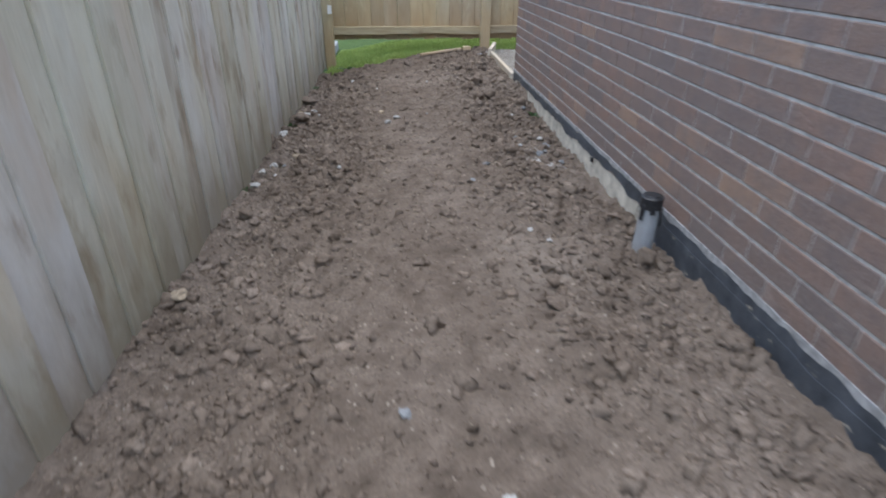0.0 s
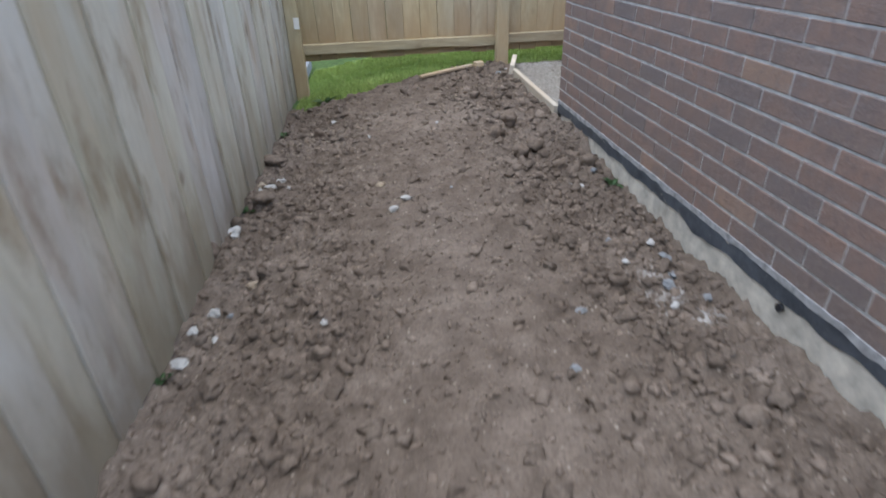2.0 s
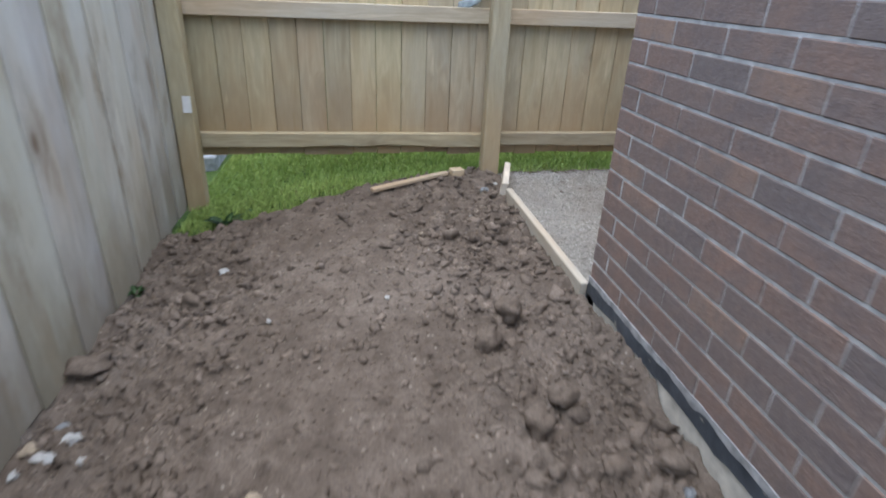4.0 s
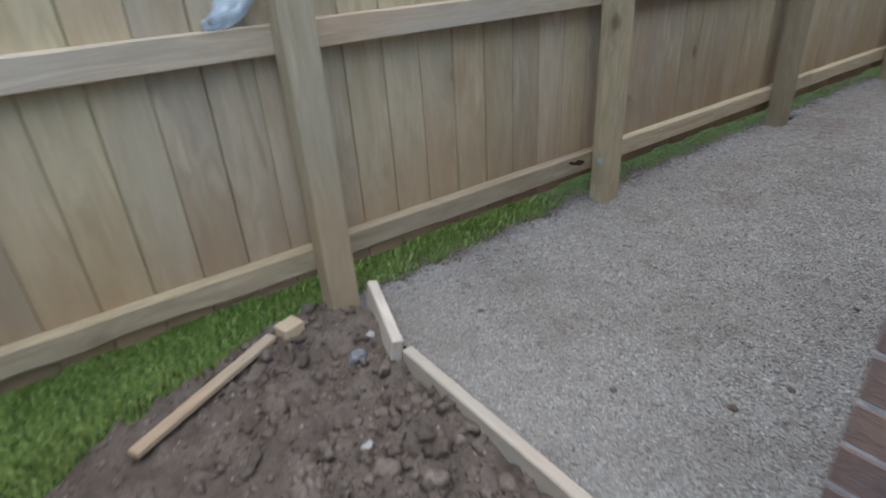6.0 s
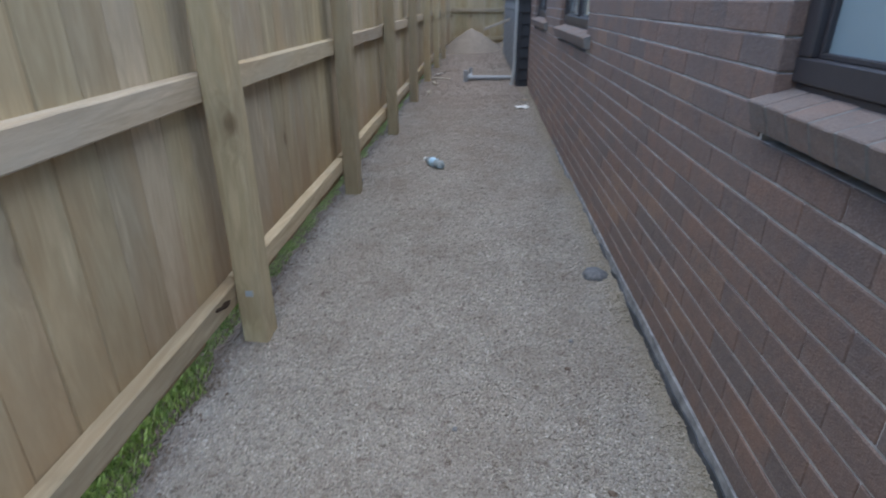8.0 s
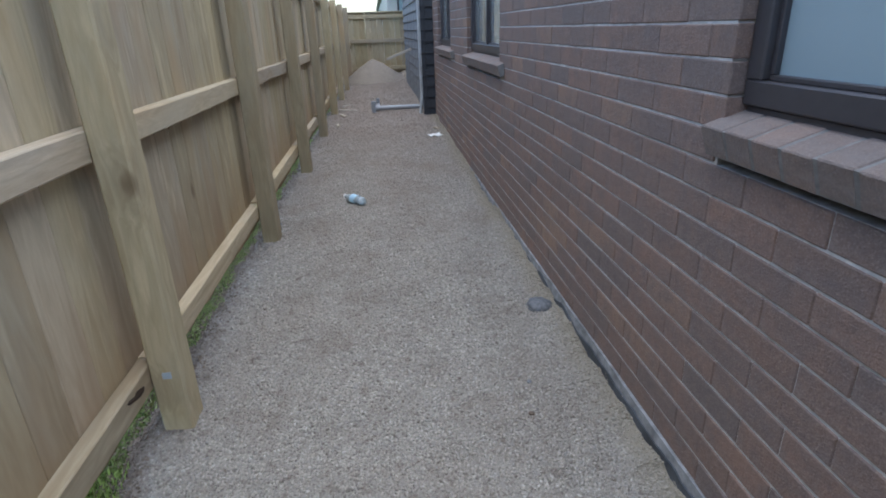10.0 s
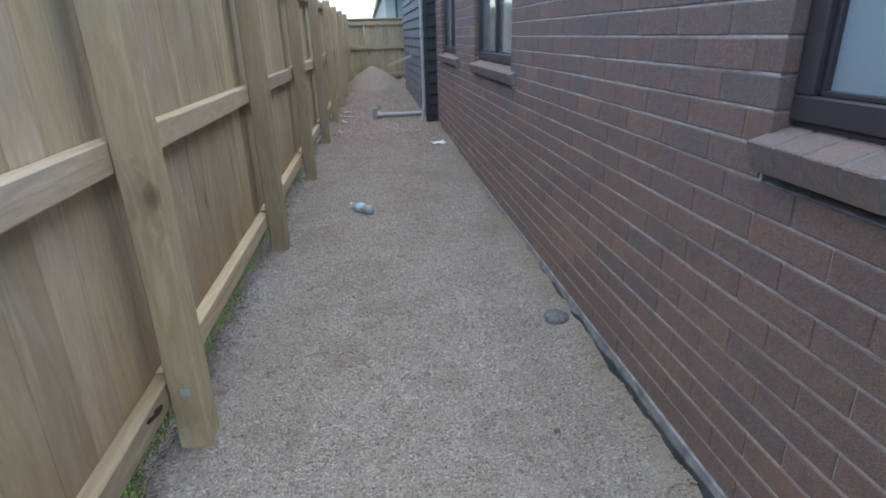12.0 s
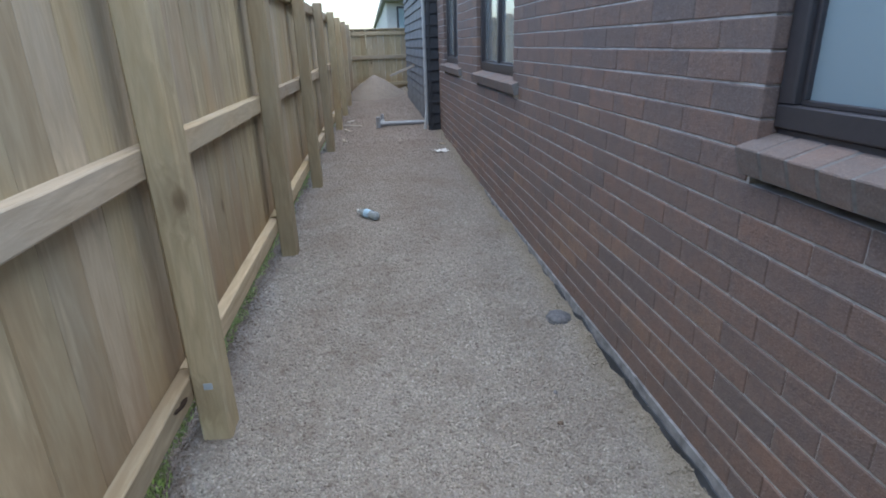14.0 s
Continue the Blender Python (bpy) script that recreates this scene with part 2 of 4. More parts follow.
EDGE_PINE = wood("edging_pine", (0.395, 0.335, 0.275), (0.555, 0.490, 0.415), (0.525, 0.490, 0.445), (0.16, 0.10, 0.06), 0.55, axis=0)
LATH_PINE = wood("lath_pine", (0.350, 0.255, 0.165), (0.530, 0.410, 0.285), (0.460, 0.385, 0.300), (0.16, 0.10, 0.06), 0.35, axis=0)
BRICK = brick_mat("brick_face", False)
BRICK_SILL = brick_mat("sill_brick_face", False, 0.45)
BRICK_FAR = brick_mat("brick_face_far", True)
MORTAR = plain("mortar", (0.405, 0.397, 0.382), 0.95, 0, 0.1, 0.32, 22.0)
# lighter copy of the mortar: light caught on the joint ledges, put into its colour
LIT_MORTAR = plain("lit_mortar", (0.500, 0.492, 0.478), 0.95, 0, 0.1, 0.32, 22.0)
SOIL = soil("bare_soil")
CLODS = soil("soil_clods", True)
GRAVEL = gravel("gravel_bed", False)
STONES = gravel("gravel_stones", True)
LAWN = grass_mat("lawn_blades", (0.215, 0.298, 0.076), (0.300, 0.395, 0.106), (0.385, 0.475, 0.150))
MOSS = grass_mat("thin_grass", (0.185, 0.255, 0.080), (0.255, 0.325, 0.115), (0.320, 0.335, 0.160))
TURF = plain("turf", (0.050, 0.080, 0.022), 0.95, 0, 0.1, 0.45, 22.0)
FRAME = plain("window_aluminium", (0.074, 0.070, 0.077), 0.38, 0.3, 0.5, 0.08, 30.0)
CEDAR = plain("grey_stain", (0.150, 0.158, 0.172), 0.7, 0, 0.3, 0.22, 6.0)
DARK = plain("dark_stain", (0.040, 0.043, 0.050), 0.6, 0, 0.4, 0.2, 9.0)
CEMENT = plain("slab_concrete", (0.500, 0.468, 0.405), 0.93, 0, 0.15, 0.32, 11.0)
FOOTING = plain("grey_footing", (0.265, 0.270, 0.280), 0.9, 0, 0.2, 0.45, 18.0)
SMEAR = plain("mortar_smear", (0.31, 0.31, 0.312), 0.95, 0, 0.1, 0.4, 25.0)
bitumen = Mat("bitumen_paint", 0.55, 0, 0.4)
tar = bitumen.ramp(bitumen.noise(bitumen.co, 10.0, 5.0, 0.6), (0.3, (0.030, 0.035, 0.042)), (0.7, (0.088, 0.098, 0.115)))
bare = bitumen.noise(bitumen.vec("MULTIPLY", bitumen.co, (1.0, 1.0, 1.9)), 13.0, 6.0, 0.65)
bitumen.colour(bitumen.mix(bitumen.ramp(bare, (0.635, 0.0), (0.685, 0.9)), tar, (0.40, 0.365, 0.30)))
bitumen.bump(bitumen.noise(bitumen.co, 70.0, 4.0), 0.4, 0.004)
BITUMEN = bitumen.m
PVC = plain("grey_pvc", (0.330, 0.345, 0.365), 0.42, 0, 0.45, 0.10, 20.0)
PVC_WHITE = plain("white_pvc", (0.45, 0.46, 0.46), 0.42, 0, 0.45, 0.08, 20.0)
TAPE = plain("black_tape", (0.018, 0.019, 0.022), 0.45, 0, 0.5, 0.3, 60.0)
CHALK = plain("white_plaster_lump", (0.39, 0.385, 0.37), 0.9, 0, 0.2, 0.18, 40.0)
TAN = plain("tan_stone", (0.33, 0.27, 0.20), 0.9, 0, 0.2, 0.2, 40.0)
BLUE_GREY = plain("grey_stone", (0.20, 0.21, 0.22), 0.85, 0, 0.3, 0.25, 40.0)
LEAF = plain("weed_leaf", (0.090, 0.175, 0.065), 0.55, 0, 0.4, 0.3, 40.0)
PAPER = plain("white_paper", (0.72, 0.72, 0.70), 0.8, 0, 0.2, 0.06, 30.0)
ROOM = plain("room_paint", (0.50, 0.49, 0.47), 0.9, 0, 0.2, 0.05, 3.0)
CURTAIN = plain("pale_curtain", (0.62, 0.62, 0.60), 0.9, 0, 0.2, 0.08, 9.0)
ROOFING = plain("roof_metal", (0.10, 0.10, 0.11), 0.5, 0.2, 0.4, 0.1, 4.0)
SOFFIT = plain("soffit_paint", (0.60, 0.58, 0.55), 0.7, 0, 0.3, 0.06, 5.0)

frosted = Mat("frosted_glass", 0.30, 0, 0.5)
frosted.colour(frosted.ramp(frosted.noise(frosted.co, 1.6, 2.0), (0.3, (0.26, 0.34, 0.38)), (0.7, (0.32, 0.41, 0.44))))
FROSTED = frosted.m
glass = Mat("clear_glass", 0.03, 0, 0.6)
glass.colour((0.75, 0.82, 0.84))
glass.b.inputs["Transmission Weight"].default_value = 0.9
GLASS = glass.m
plastic = Mat("clear_plastic", 0.12, 0, 0.6)
plastic.colour((0.72, 0.83, 0.90))
plastic.b.inputs["Transmission Weight"].default_value = 0.55
plastic.bump(plastic.noise(plastic.co, 60.0, 3.0), 0.5, 0.006)
PLASTIC = plastic.m

# ---- mesh helpers ----


def link(name, bm, material, parent=None, label="", smooth=False):
    me = bpy.data.meshes.new(name)
    bm.to_mesh(me)
    bm.free()
    me.materials.append(material)
    if smooth:
        me.polygons.foreach_set("use_smooth", [True] * len(me.polygons))
    ob = new(name, me)
    if parent:
        ob.parent = parent
    return tagged(ob, label)


part = link


def piece(name, me, parent, m):
    """A part that shares its mesh with its like."""
    ob = new(name, me)
    ob.parent = parent
    ob.matrix_basis = m
    return ob


def empty(name, m=None):
    ob = new(name)
    ob.empty_display_size = 0.1
    if m is not None:
        ob.matrix_basis = m
    return ob


def mesh_of(name, bm, material, smooth=False):
    me = bpy.data.meshes.new(name)
    bm.to_mesh(me)
    bm.free()
    me.materials.append(material)
    if smooth:
        me.polygons.foreach_set("use_smooth", [True] * len(me.polygons))
    return me


def add_box(bm, lo, hi, bevel=0.0, m=None):
    c = [(a + b) / 2 for a, b in zip(lo, hi)]
    s = [b - a for a, b in zip(lo, hi)]
    r = bmesh.ops.create_cube(bm, size=1.0, matrix=Matrix.LocRotScale(c, None, s))
    vs = r["verts"]
    if bevel:
        es = list({e for v in vs for e in v.link_edges})
        out = bmesh.ops.bevel(bm, geom=es, offset=bevel, segments=1, affect="EDGES")
        vs = list({v for f in out["faces"] for v in f.verts} | {v for v in vs if v.is_valid})
    if m is not None:
        bmesh.ops.transform(bm, matrix=m, verts=vs)
    return vs


def box(lo, hi, bevel=0.0, m=None):
    bm = bmesh.new()
    add_box(bm, lo, hi, bevel, m)
    return bm


def add_tube(bm, pts, radius, n=14, caps=True):
    """A round tube along points."""
    pts = [Vector(p) for p in pts]
    rings = []
    for i, p in enumerate(pts):
        d = (pts[min(i + 1, len(pts) - 1)] - pts[max(i - 1, 0)]).normalized()
        q = d.to_track_quat("Z", "Y")
        r = radius[i] if isinstance(radius, (list, tuple)) else radius
        rings.append([bm.verts.new(p + q @ Vector((r * math.cos(a), r * math.sin(a), 0))) for a in (2 * math.pi * k / n for k in range(n))])
    for a, b in zip(rings, rings[1:]):
        for k in range(n):
            bm.faces.new((a[k], a[(k + 1) % n], b[(k + 1) % n], b[k]))
    if caps:
        bm.faces.new(rings[0][::-1])
        bm.faces.new(rings[-1])


def tube(pts, radius, n=14, caps=True):
    bm = bmesh.new()
    add_tube(bm, pts, radius, n, caps)
    return bm


def lump(size, rough=0.25, seed=0, sub=2, flat=1.0):
    """An uneven stone or clod, its foot at z = 0."""
    bm = bmesh.new()
    bmesh.ops.create_icosphere(bm, subdivisions=sub, radius=0.5)
    o = Vector((seed * 3.7, seed * 1.9, seed * 0.7))
    for v in bm.verts:
        k = 1 + rough * (noise.noise(v.co * 2.4 + o) * 1.5 + 0.6 * noise.noise(v.co * 6 + o))
        v.co = Vector((v.co.x * k * size[0], v.co.y * k * size[1], v.co.z * k * size[2] * flat))
    low = min(v.co.z for v in bm.verts)
    for v in bm.verts:
        v.co.z -= low
    return bm


def numpy_mesh(name, verts, faces, material, smooth=False):
    me = bpy.data.meshes.new(name)
    me.from_pydata(verts, [], faces)
    me.materials.append(material)
    if smooth:
        me.polygons.foreach_set("use_smooth", [True] * len(me.polygons))
    me.update()
    return new(name, me)


def fbm(x, y, scale, octaves=4, seed=0.0):
    return noise.fractal(Vector((x * scale + seed, y * scale - seed, seed)), 1.0, 2.0, octaves)


# ---- ground ----
FENCE_Y = 1.59          # front of the palings behind the posts
LEFT_A, LEFT_B = Vector((-2.415, -7.6)), Vector((-1.908, 1.585))  # foot of the weathered fence
COURSE, FIRST = 0.0762, 0.080


def left_x(y):
    k = (y - LEFT_A.y) / (LEFT_B.y - LEFT_A.y)
    return LEFT_A.x + k * (LEFT_B.x - LEFT_A.x)


def ramp_at(x, table):
    return float(np.interp(x, [a for a, _ in table], [b for _, b in table]))


def soil_base(x, y):
    """The general lie of the dug-over bed."""
    z = ramp_at(x, ((-2.6, -0.232), (-2.1, -0.222), (-1.7, -0.190), (-1.13, -0.085), (-0.75, -0.062), (-0.33, -0.055), (-0.12, -0.048), (0.0, -0.040)))
    z += ramp_at(y, ((-6.0, -0.03), (-4.1, -0.03), (-3.2, -0.045), (-2.3, -0.035), (-0.6, -0.008), (0.6, 0.0), (1.3, 0.045), (1.6, 0.05)))
    trench = math.exp(-(((x + 0.02) / 0.12) ** 2)) * ramp_at(y, ((-4.0, 0.0), (-3.1, 0.015), (-2.2, 0.050), (-1.1, 0.045), (-0.3, -0.02)))
    return z - trench


def soil_height(x, y):
    track = math.exp(-(((x + 0.95) / 0.42) ** 2))
    rough = 1.0 - 0.55 * track
    z = soil_base(x, y) + 0.020 * fbm(x, y, 1.6, 3, 3.1)
    z += rough * (0.034 * fbm(x, y, 6.0, 4, 7.7) + 0.026 * abs(fbm(x, y, 15.0, 3, 1.3)) + 0.010 * abs(fbm(x, y, 38.0, 2, 6.1)))
    d = noise.voronoi(Vector((x * 17, y * 17, 0.4)))[0]
    z += rough * 0.040 * max(0.0, 0.55 - d[0]) * (1.2 + fbm(x, y, 3.0, 2, 9.0))
    if y > 0.9:
        z -= 0.09 * min(1.0, max(0.0, (y - lawn_front(x)) * 8 + 0.2))
    return z


def lawn_front(x):
    """Where the lawn begins in front of the boundary fence."""
    return ramp_at(x, ((-1.95, 1.10), (-1.7, 1.11), (-1.45, 1.18), (-1.15, 1.30), (-0.85, 1.44), (-0.3, 1.60), (0.1, 1.585), (1.4, 1.61), (16, 1.45))) + 0.05 * fbm(x, 0, 5.0, 3, 2.0)


ground = link("ground", box((-300, -300, -0.6), (300, 300, -0.35)), TURF)
tagged(ground, "flat grassy earth round the plot", "ground", kind="structure")


def sheet(name, x0, x1, y0, y1, step, height, material, low=-0.34):
    nx, ny = int((x1 - x0) / step) + 1, int((y1 - y0) / step) + 1
    xs, ys = np.linspace(x0, x1, nx), np.linspace(y0, y1, ny)
    verts = [(x, y, height(x, y)) for y in ys for x in xs]
    faces = [(j * nx + i, j * nx + i + 1, (j + 1) * nx + i + 1, (j + 1) * nx + i) for j in range(ny - 1) for i in range(nx - 1)]
    return numpy_mesh(name, verts, faces, material, True)


bed = sheet("soil_bed", -2.62, 0.0, -7.2, 1.75, 0.0115, soil_height, SOIL)
tagged(bed, "bare brown dug-over earth, trodden along its middle", "soil", kind="structure")


def gravel_height(x, y):
    z = 0.012 * fbm(x, y, 1.4, 3, 5.0) + 0.006 * fbm(x, y, 9.0, 3, 2.2)
    by_wall = ramp_at(x, ((0.0, 0.0), (1.0, 0.012), (2.6, 0.040), (3.9, 0.070), (6.7, 0.135), (7.4, 0.18), (9.0, 0.19)))
    by_fence = ramp_at(x, ((0.0, 0.005), (1.4, 0.036), (3.1, 0.052), (5.0, 0.062), (9.0, 0.09)))
    z += by_wall + (by_fence - by_wall) * min(1.0, max(0.0, y / 1.45))
    z += ramp_at(y, ((0.0, -0.02), (0.4, -0.008), (0.8, -0.004), (1.5, 0.004)))
    z += math.exp(-((y / 0.075) ** 2)) * (0.022 + 0.030 * fbm(x, 0, 5.0, 4, 3.3))
    edge = lawn_front(x) - 0.03
    if y > edge:
        z -= min(0.07, (y - edge) * 0.7)
    return z - 0.004


path = sheet("gravel_path", 0.02, 17.4, -0.02, 1.75, 0.03, gravel_height, GRAVEL)
tagged(path, "pale crushed gravel strip between house and fence", "gravel", kind="structure")


def lawn_height(x, y):
    z = 0.015 * fbm(x, y, 2.0, 3, 8.0)
    if x < 0.1:
        z += soil_base(min(x, -0.2), min(y, 1.6)) - 0.005
        z -= max(0.0, min(1.0, (lawn_front(x) - y) * 6)) * 0.12
    else:
        z += ramp_at(x, ((0.0, 0.0), (3.0, 0.035), (9.0, 0.07))) - (0.005 if y > lawn_front(x) - 0.02 else 0.14)
    return z


lawn = sheet("lawn", -6.0, 18.0, 1.0, 7.0, 0.12, lambda x, y: lawn_height(x, y) if x > -2.1 or y > 1.7 else -0.3, TURF)
tagged(lawn, "mown green lawn running under the fence", "lawn", kind="structure")


def scatter(name, material, count, place, size, rng, sub_rough=0.3, lift=0.12):
    """Many small uneven stones in one mesh."""
    t = (1 + 5 ** 0.5) / 2
    ico = np.array([(-1, t, 0), (1, t, 0), (-1, -t, 0), (1, -t, 0), (0, -1, t), (0, 1, t), (0, -1, -t), (0, 1, -t), (t, 0, -1), (t, 0, 1), (-t, 0, -1), (-t, 0, 1)]) / math.hypot(1, t)
    tri = np.array([(0, 11, 5), (0, 5, 1), (0, 1, 7), (0, 7, 10), (0, 10, 11), (1, 5, 9), (5, 11, 4), (11, 10, 2), (10, 7, 6), (7, 1, 8),
                    (3, 9, 4), (3, 4, 2), (3, 2, 6), (3, 6, 8), (3, 8, 9), (4, 9, 5), (2, 4, 11), (6, 2, 10), (8, 6, 7), (9, 8, 1)])
    pos = np.array([place() for _ in range(count)])
    s = size(count, pos)
    v = ico[None] * (1 + sub_rough * rng.uniform(-1, 1, (count, 12, 1)))
    v = v * np.stack([s * rng.uniform(0.75, 1.25, count), s * rng.uniform(0.75, 1.25, count), s * rng.uniform(0.5, 0.95, count)], 1)[:, None]
    a, b = rng.uniform(0, 6.283, count), rng.uniform(-0.5, 0.5, count)
    ca, sa, cb, sb = np.cos(a), np.sin(a), np.cos(b), np.sin(b)
    x, y, z = v[..., 0], v[..., 1] * cb[:, None] - v[..., 2] * sb[:, None], v[..., 1] * sb[:, None] + v[..., 2] * cb[:, None]
    v = np.stack([x * ca[:, None] - y * sa[:, None], x * sa[:, None] + y * ca[:, None], z], -1)
    v += pos[:, None]
    v[..., 2] += (s * lift)[:, None]
    f = (tri[None] + (np.arange(count) * 12)[:, None, None]).reshape(-1, 3)
    me = bpy.data.meshes.new(name)
    me.vertices.add(count * 12)
    me.vertices.foreach_set("co", v.reshape(-1))
    me.loops.add(len(f) * 3)
    me.loops.foreach_set("vertex_index", f.reshape(-1).astype(np.int32))
    me.polygons.add(len(f))
    me.polygons.foreach_set("loop_start", np.arange(0, len(f) * 3, 3, dtype=np.int32))
    me.materials.append(material)
    me.update(calc_edges=True)
    return new(name, me)


rng = np.random.default_rng(4)


def scatter_lumps(name, material, count, place, size, rng, sink):
    """Many rounded, uneven clods of a few moulds in one mesh."""
    moulds = []
    for k in range(10):
        bm = lump((1.0, 1.0, 0.8), 0.75, k + 3, 2)
        mid = sum((v.co for v in bm.verts), Vector()) / len(bm.verts)
        vs = np.array([v.co - mid for v in bm.verts])
        fs = np.array([[v.index for v in f.verts] for f in bm.faces])
        bm.free()
        moulds.append((vs, fs))
    allv, allf, n = [], [], 0
    pos = np.array([place() for _ in range(count)])
    s = size(count)
    for i in range(count):
        vs, fs = moulds[i % 10]
        r = Euler(rng.uniform(-0.6, 0.6, 2).tolist() + [rng.uniform(0, 6.283)]).to_matrix()
        v = (vs * rng.uniform(0.75, 1.3, 3) * s[i] * 2) @ np.array(r).T + pos[i] + (0, 0, -s[i] * sink)
        allv.append(v)
        allf.append(fs + n)
        n += len(vs)
    v, f = np.concatenate(allv), np.concatenate(allf)
    me = bpy.data.meshes.new(name)
    me.vertices.add(len(v))
    me.vertices.foreach_set("co", v.reshape(-1))
    me.loops.add(len(f) * 3)
    me.loops.foreach_set("vertex_index", f.reshape(-1).astype(np.int32))
    me.polygons.add(len(f))
    me.polygons.foreach_set("loop_start", np.arange(0, len(f) * 3, 3, dtype=np.int32))
    me.polygons.foreach_set("use_smooth", [True] * len(f))
    me.materials.append(material)
    me.update(calc_edges=True)
    return new(name, me)



def clod_place():
    while True:
        y = rng.uniform(-6.2, 1.6)
        x = rng.uniform(left_x(y) + 0.03, -0.03)
        if y > lawn_front(x) - 0.02:
            continue
        side = 1 - 0.84 * math.exp(-(((x + 0.95) / 0.48) ** 4))
        if rng.uniform() < side * (0.45 + 0.9 * max(0.0, fbm(x, y, 1.5, 2, 4.4) + 0.45)):
            return (x, y, soil_height(x, y))


clods = scatter("soil_clods", CLODS, 17000, clod_place, lambda n, p: 0.005 + 0.013 * rng.beta(1.2, 4.0, n), rng, 0.32, -0.05)
tagged(clods, "loose brown lumps of earth on the bed", "soil", kind="stuff")
big_clods = scatter_lumps("big_soil_clods", CLODS, 4200, clod_place, lambda n: 0.010 + 0.031 * rng.beta(1.0, 4.2, n), rng, -0.02)
tagged(big_clods, "fist-sized brown clods along the sides of the bed", "soil", kind="stuff")


def crumb_place():
    while True:
        y = rng.uniform(-6.2, 1.6)
        x = rng.uniform(left_x(y) + 0.03, -0.02)
        if y < lawn_front(x):
            return (x, y, soil_height(x, y))


crumbs = scatter("soil_crumbs", CLODS, 20000, crumb_place, lambda n, p: 0.0025 + 0.007 * rng.beta(1.4, 4.0, n), rng, 0.3)
tagged(crumbs, "fine crumbs of brown earth", "soil", kind="stuff")
grit = scatter("pale_grit", STONES, 600, crumb_place, lambda n, p: 0.002 + 0.005 * rng.beta(1.1, 4.5, n), rng, 0.3)
tagged(grit, "small pale stones in the earth", "stones", kind="stuff")


def stone_place():
    while True:
        x = 0.03 + 7.0 * rng.beta(1.0, 1.7)
        y = rng.uniform(0.01, 1.68)
        if y < lawn_front(x) - 0.03 + 0.06 * rng.normal():
            return (x, y, gravel_height(x, y) + 0.001)


chips = scatter("gravel_stones", STONES, 76000, stone_place, lambda n, p: 0.0022 + 0.0062 * rng.beta(1.2, 3.6, n) + 0.0005 * p[:, 0], rng, 0.32, 0.06)
tagged(chips, "pale grey and buff crushed stones", "gravel", kind="stuff")


def far_place():
    x = rng.uniform(6.0, 15.2)
    y = rng.uniform(0.02, lawn_front(x))
    return (x, y, gravel_height(x, y) + 0.001)


far_chips = scatter("gravel_stones", STONES, 9000, far_place, lambda n, p: 0.007 + 0.008 * rng.beta(1.4, 3.0, n), rng, 0.3)
tagged(far_chips, "pale grey and buff crushed stones", "gravel", kind="stuff")


def blades(name, material, count, place, tall, lean, label, wide=0.0022):
    verts, faces = [], []
    for _ in range(count):
        x, y, z, k = place()
        h = tall * rng.uniform(0.45, 1.2) * k
        a = rng.uniform(0, 6.283)
        w = wide + wide * rng.uniform()
        dx, dy = math.cos(a) * w, math.sin(a) * w
        b = rng.uniform(0, 6.283)
        lx, ly = math.cos(b) * lean * h * rng.uniform(), math.sin(b) * lean * h * rng.uniform()
        i = len(verts)
        verts += [(x - dx, y - dy, z - 0.01), (x + dx, y + dy, z - 0.01), (x + dx * 0.7 + lx * 0.4, y + dy * 0.7 + ly * 0.4, z + h * 0.6),
                  (x - dx * 0.7 + lx * 0.4, y - dy * 0.7 + ly * 0.4, z + h * 0.6), (x + lx, y + ly, z + h)]
        faces += [(i, i + 1, i + 2, i + 3), (i + 3, i + 2, i + 4)]
    ob = numpy_mesh(name, verts, faces, material)
    return tagged(ob, label, "grass", kind="stuff")


def lawn_place():
    while True:
        x, y = rng.uniform(-2.0, 1.2), rng.uniform(1.0, 2.6)
        f = lawn_front(x)
        if y > f + 0.06 * rng.normal() and x > left_x(y) + 0.05:
            return (x, y, lawn_height(x, y), 1.0)


blades("grass_blades", LAWN, 42000, lawn_place, 0.034, 0.8, "fresh green mown grass by the fence")


def strip_place():
    x = 0.1 + 11.5 * rng.beta(1.0, 1.8)
    y = lawn_front(x) + 0.02 + 0.06 * abs(rng.normal()) + 0.03 * rng.normal()
    return (x, y, lawn_height(x, y) - 0.005, 0.6 + 0.5 * max(0.0, fbm(x, 0, 2.0, 2, 6.0) + 0.5))


blades("grass_strip", MOSS, 42000, strip_place, 0.021, 0.9, "thin short grass growing under the fence", 0.0014)


def verge_place():
    x = 0.05 + 9.0 * rng.beta(1.0, 1.8)
    y = lawn_front(x) + 0.02 + 0.04 * rng.normal()
    return (x, y, max(gravel_height(x, y), lawn_height(x, y)) + 0.002)


verge = scatter("verge_crumbs", CLODS, 7000, verge_place, lambda n, p: 0.0025 + 0.008 * rng.beta(1.1, 4.0, n), rng, 0.3, 0.1)
tagged(verge, "dark crumbs of earth along the edge of the gravel", "soil", kind="stuff")

# ---- house ----
WALL_T = 0.11
TOP = 2.55
WINDOWS = ((0.19, 0.965), (3.358, 4.63), (5.696, 6.80))   # along the gravel side
SILLS = ((0.10, 0.980), (3.215, 4.69), (5.46, 6.91))
HEAD = FIRST + 27 * COURSE
SILL_TOP = FIRST + 12 * COURSE
END_X = 7.40

wall_west = tagged(empty("wall_west"), "dark red-brown brick house wall beside the earth bed", "wall", kind="structure")
wall_north = tagged(empty("wall_north"), "dark red-brown brick house wall with three windows", "wall", kind="structure")


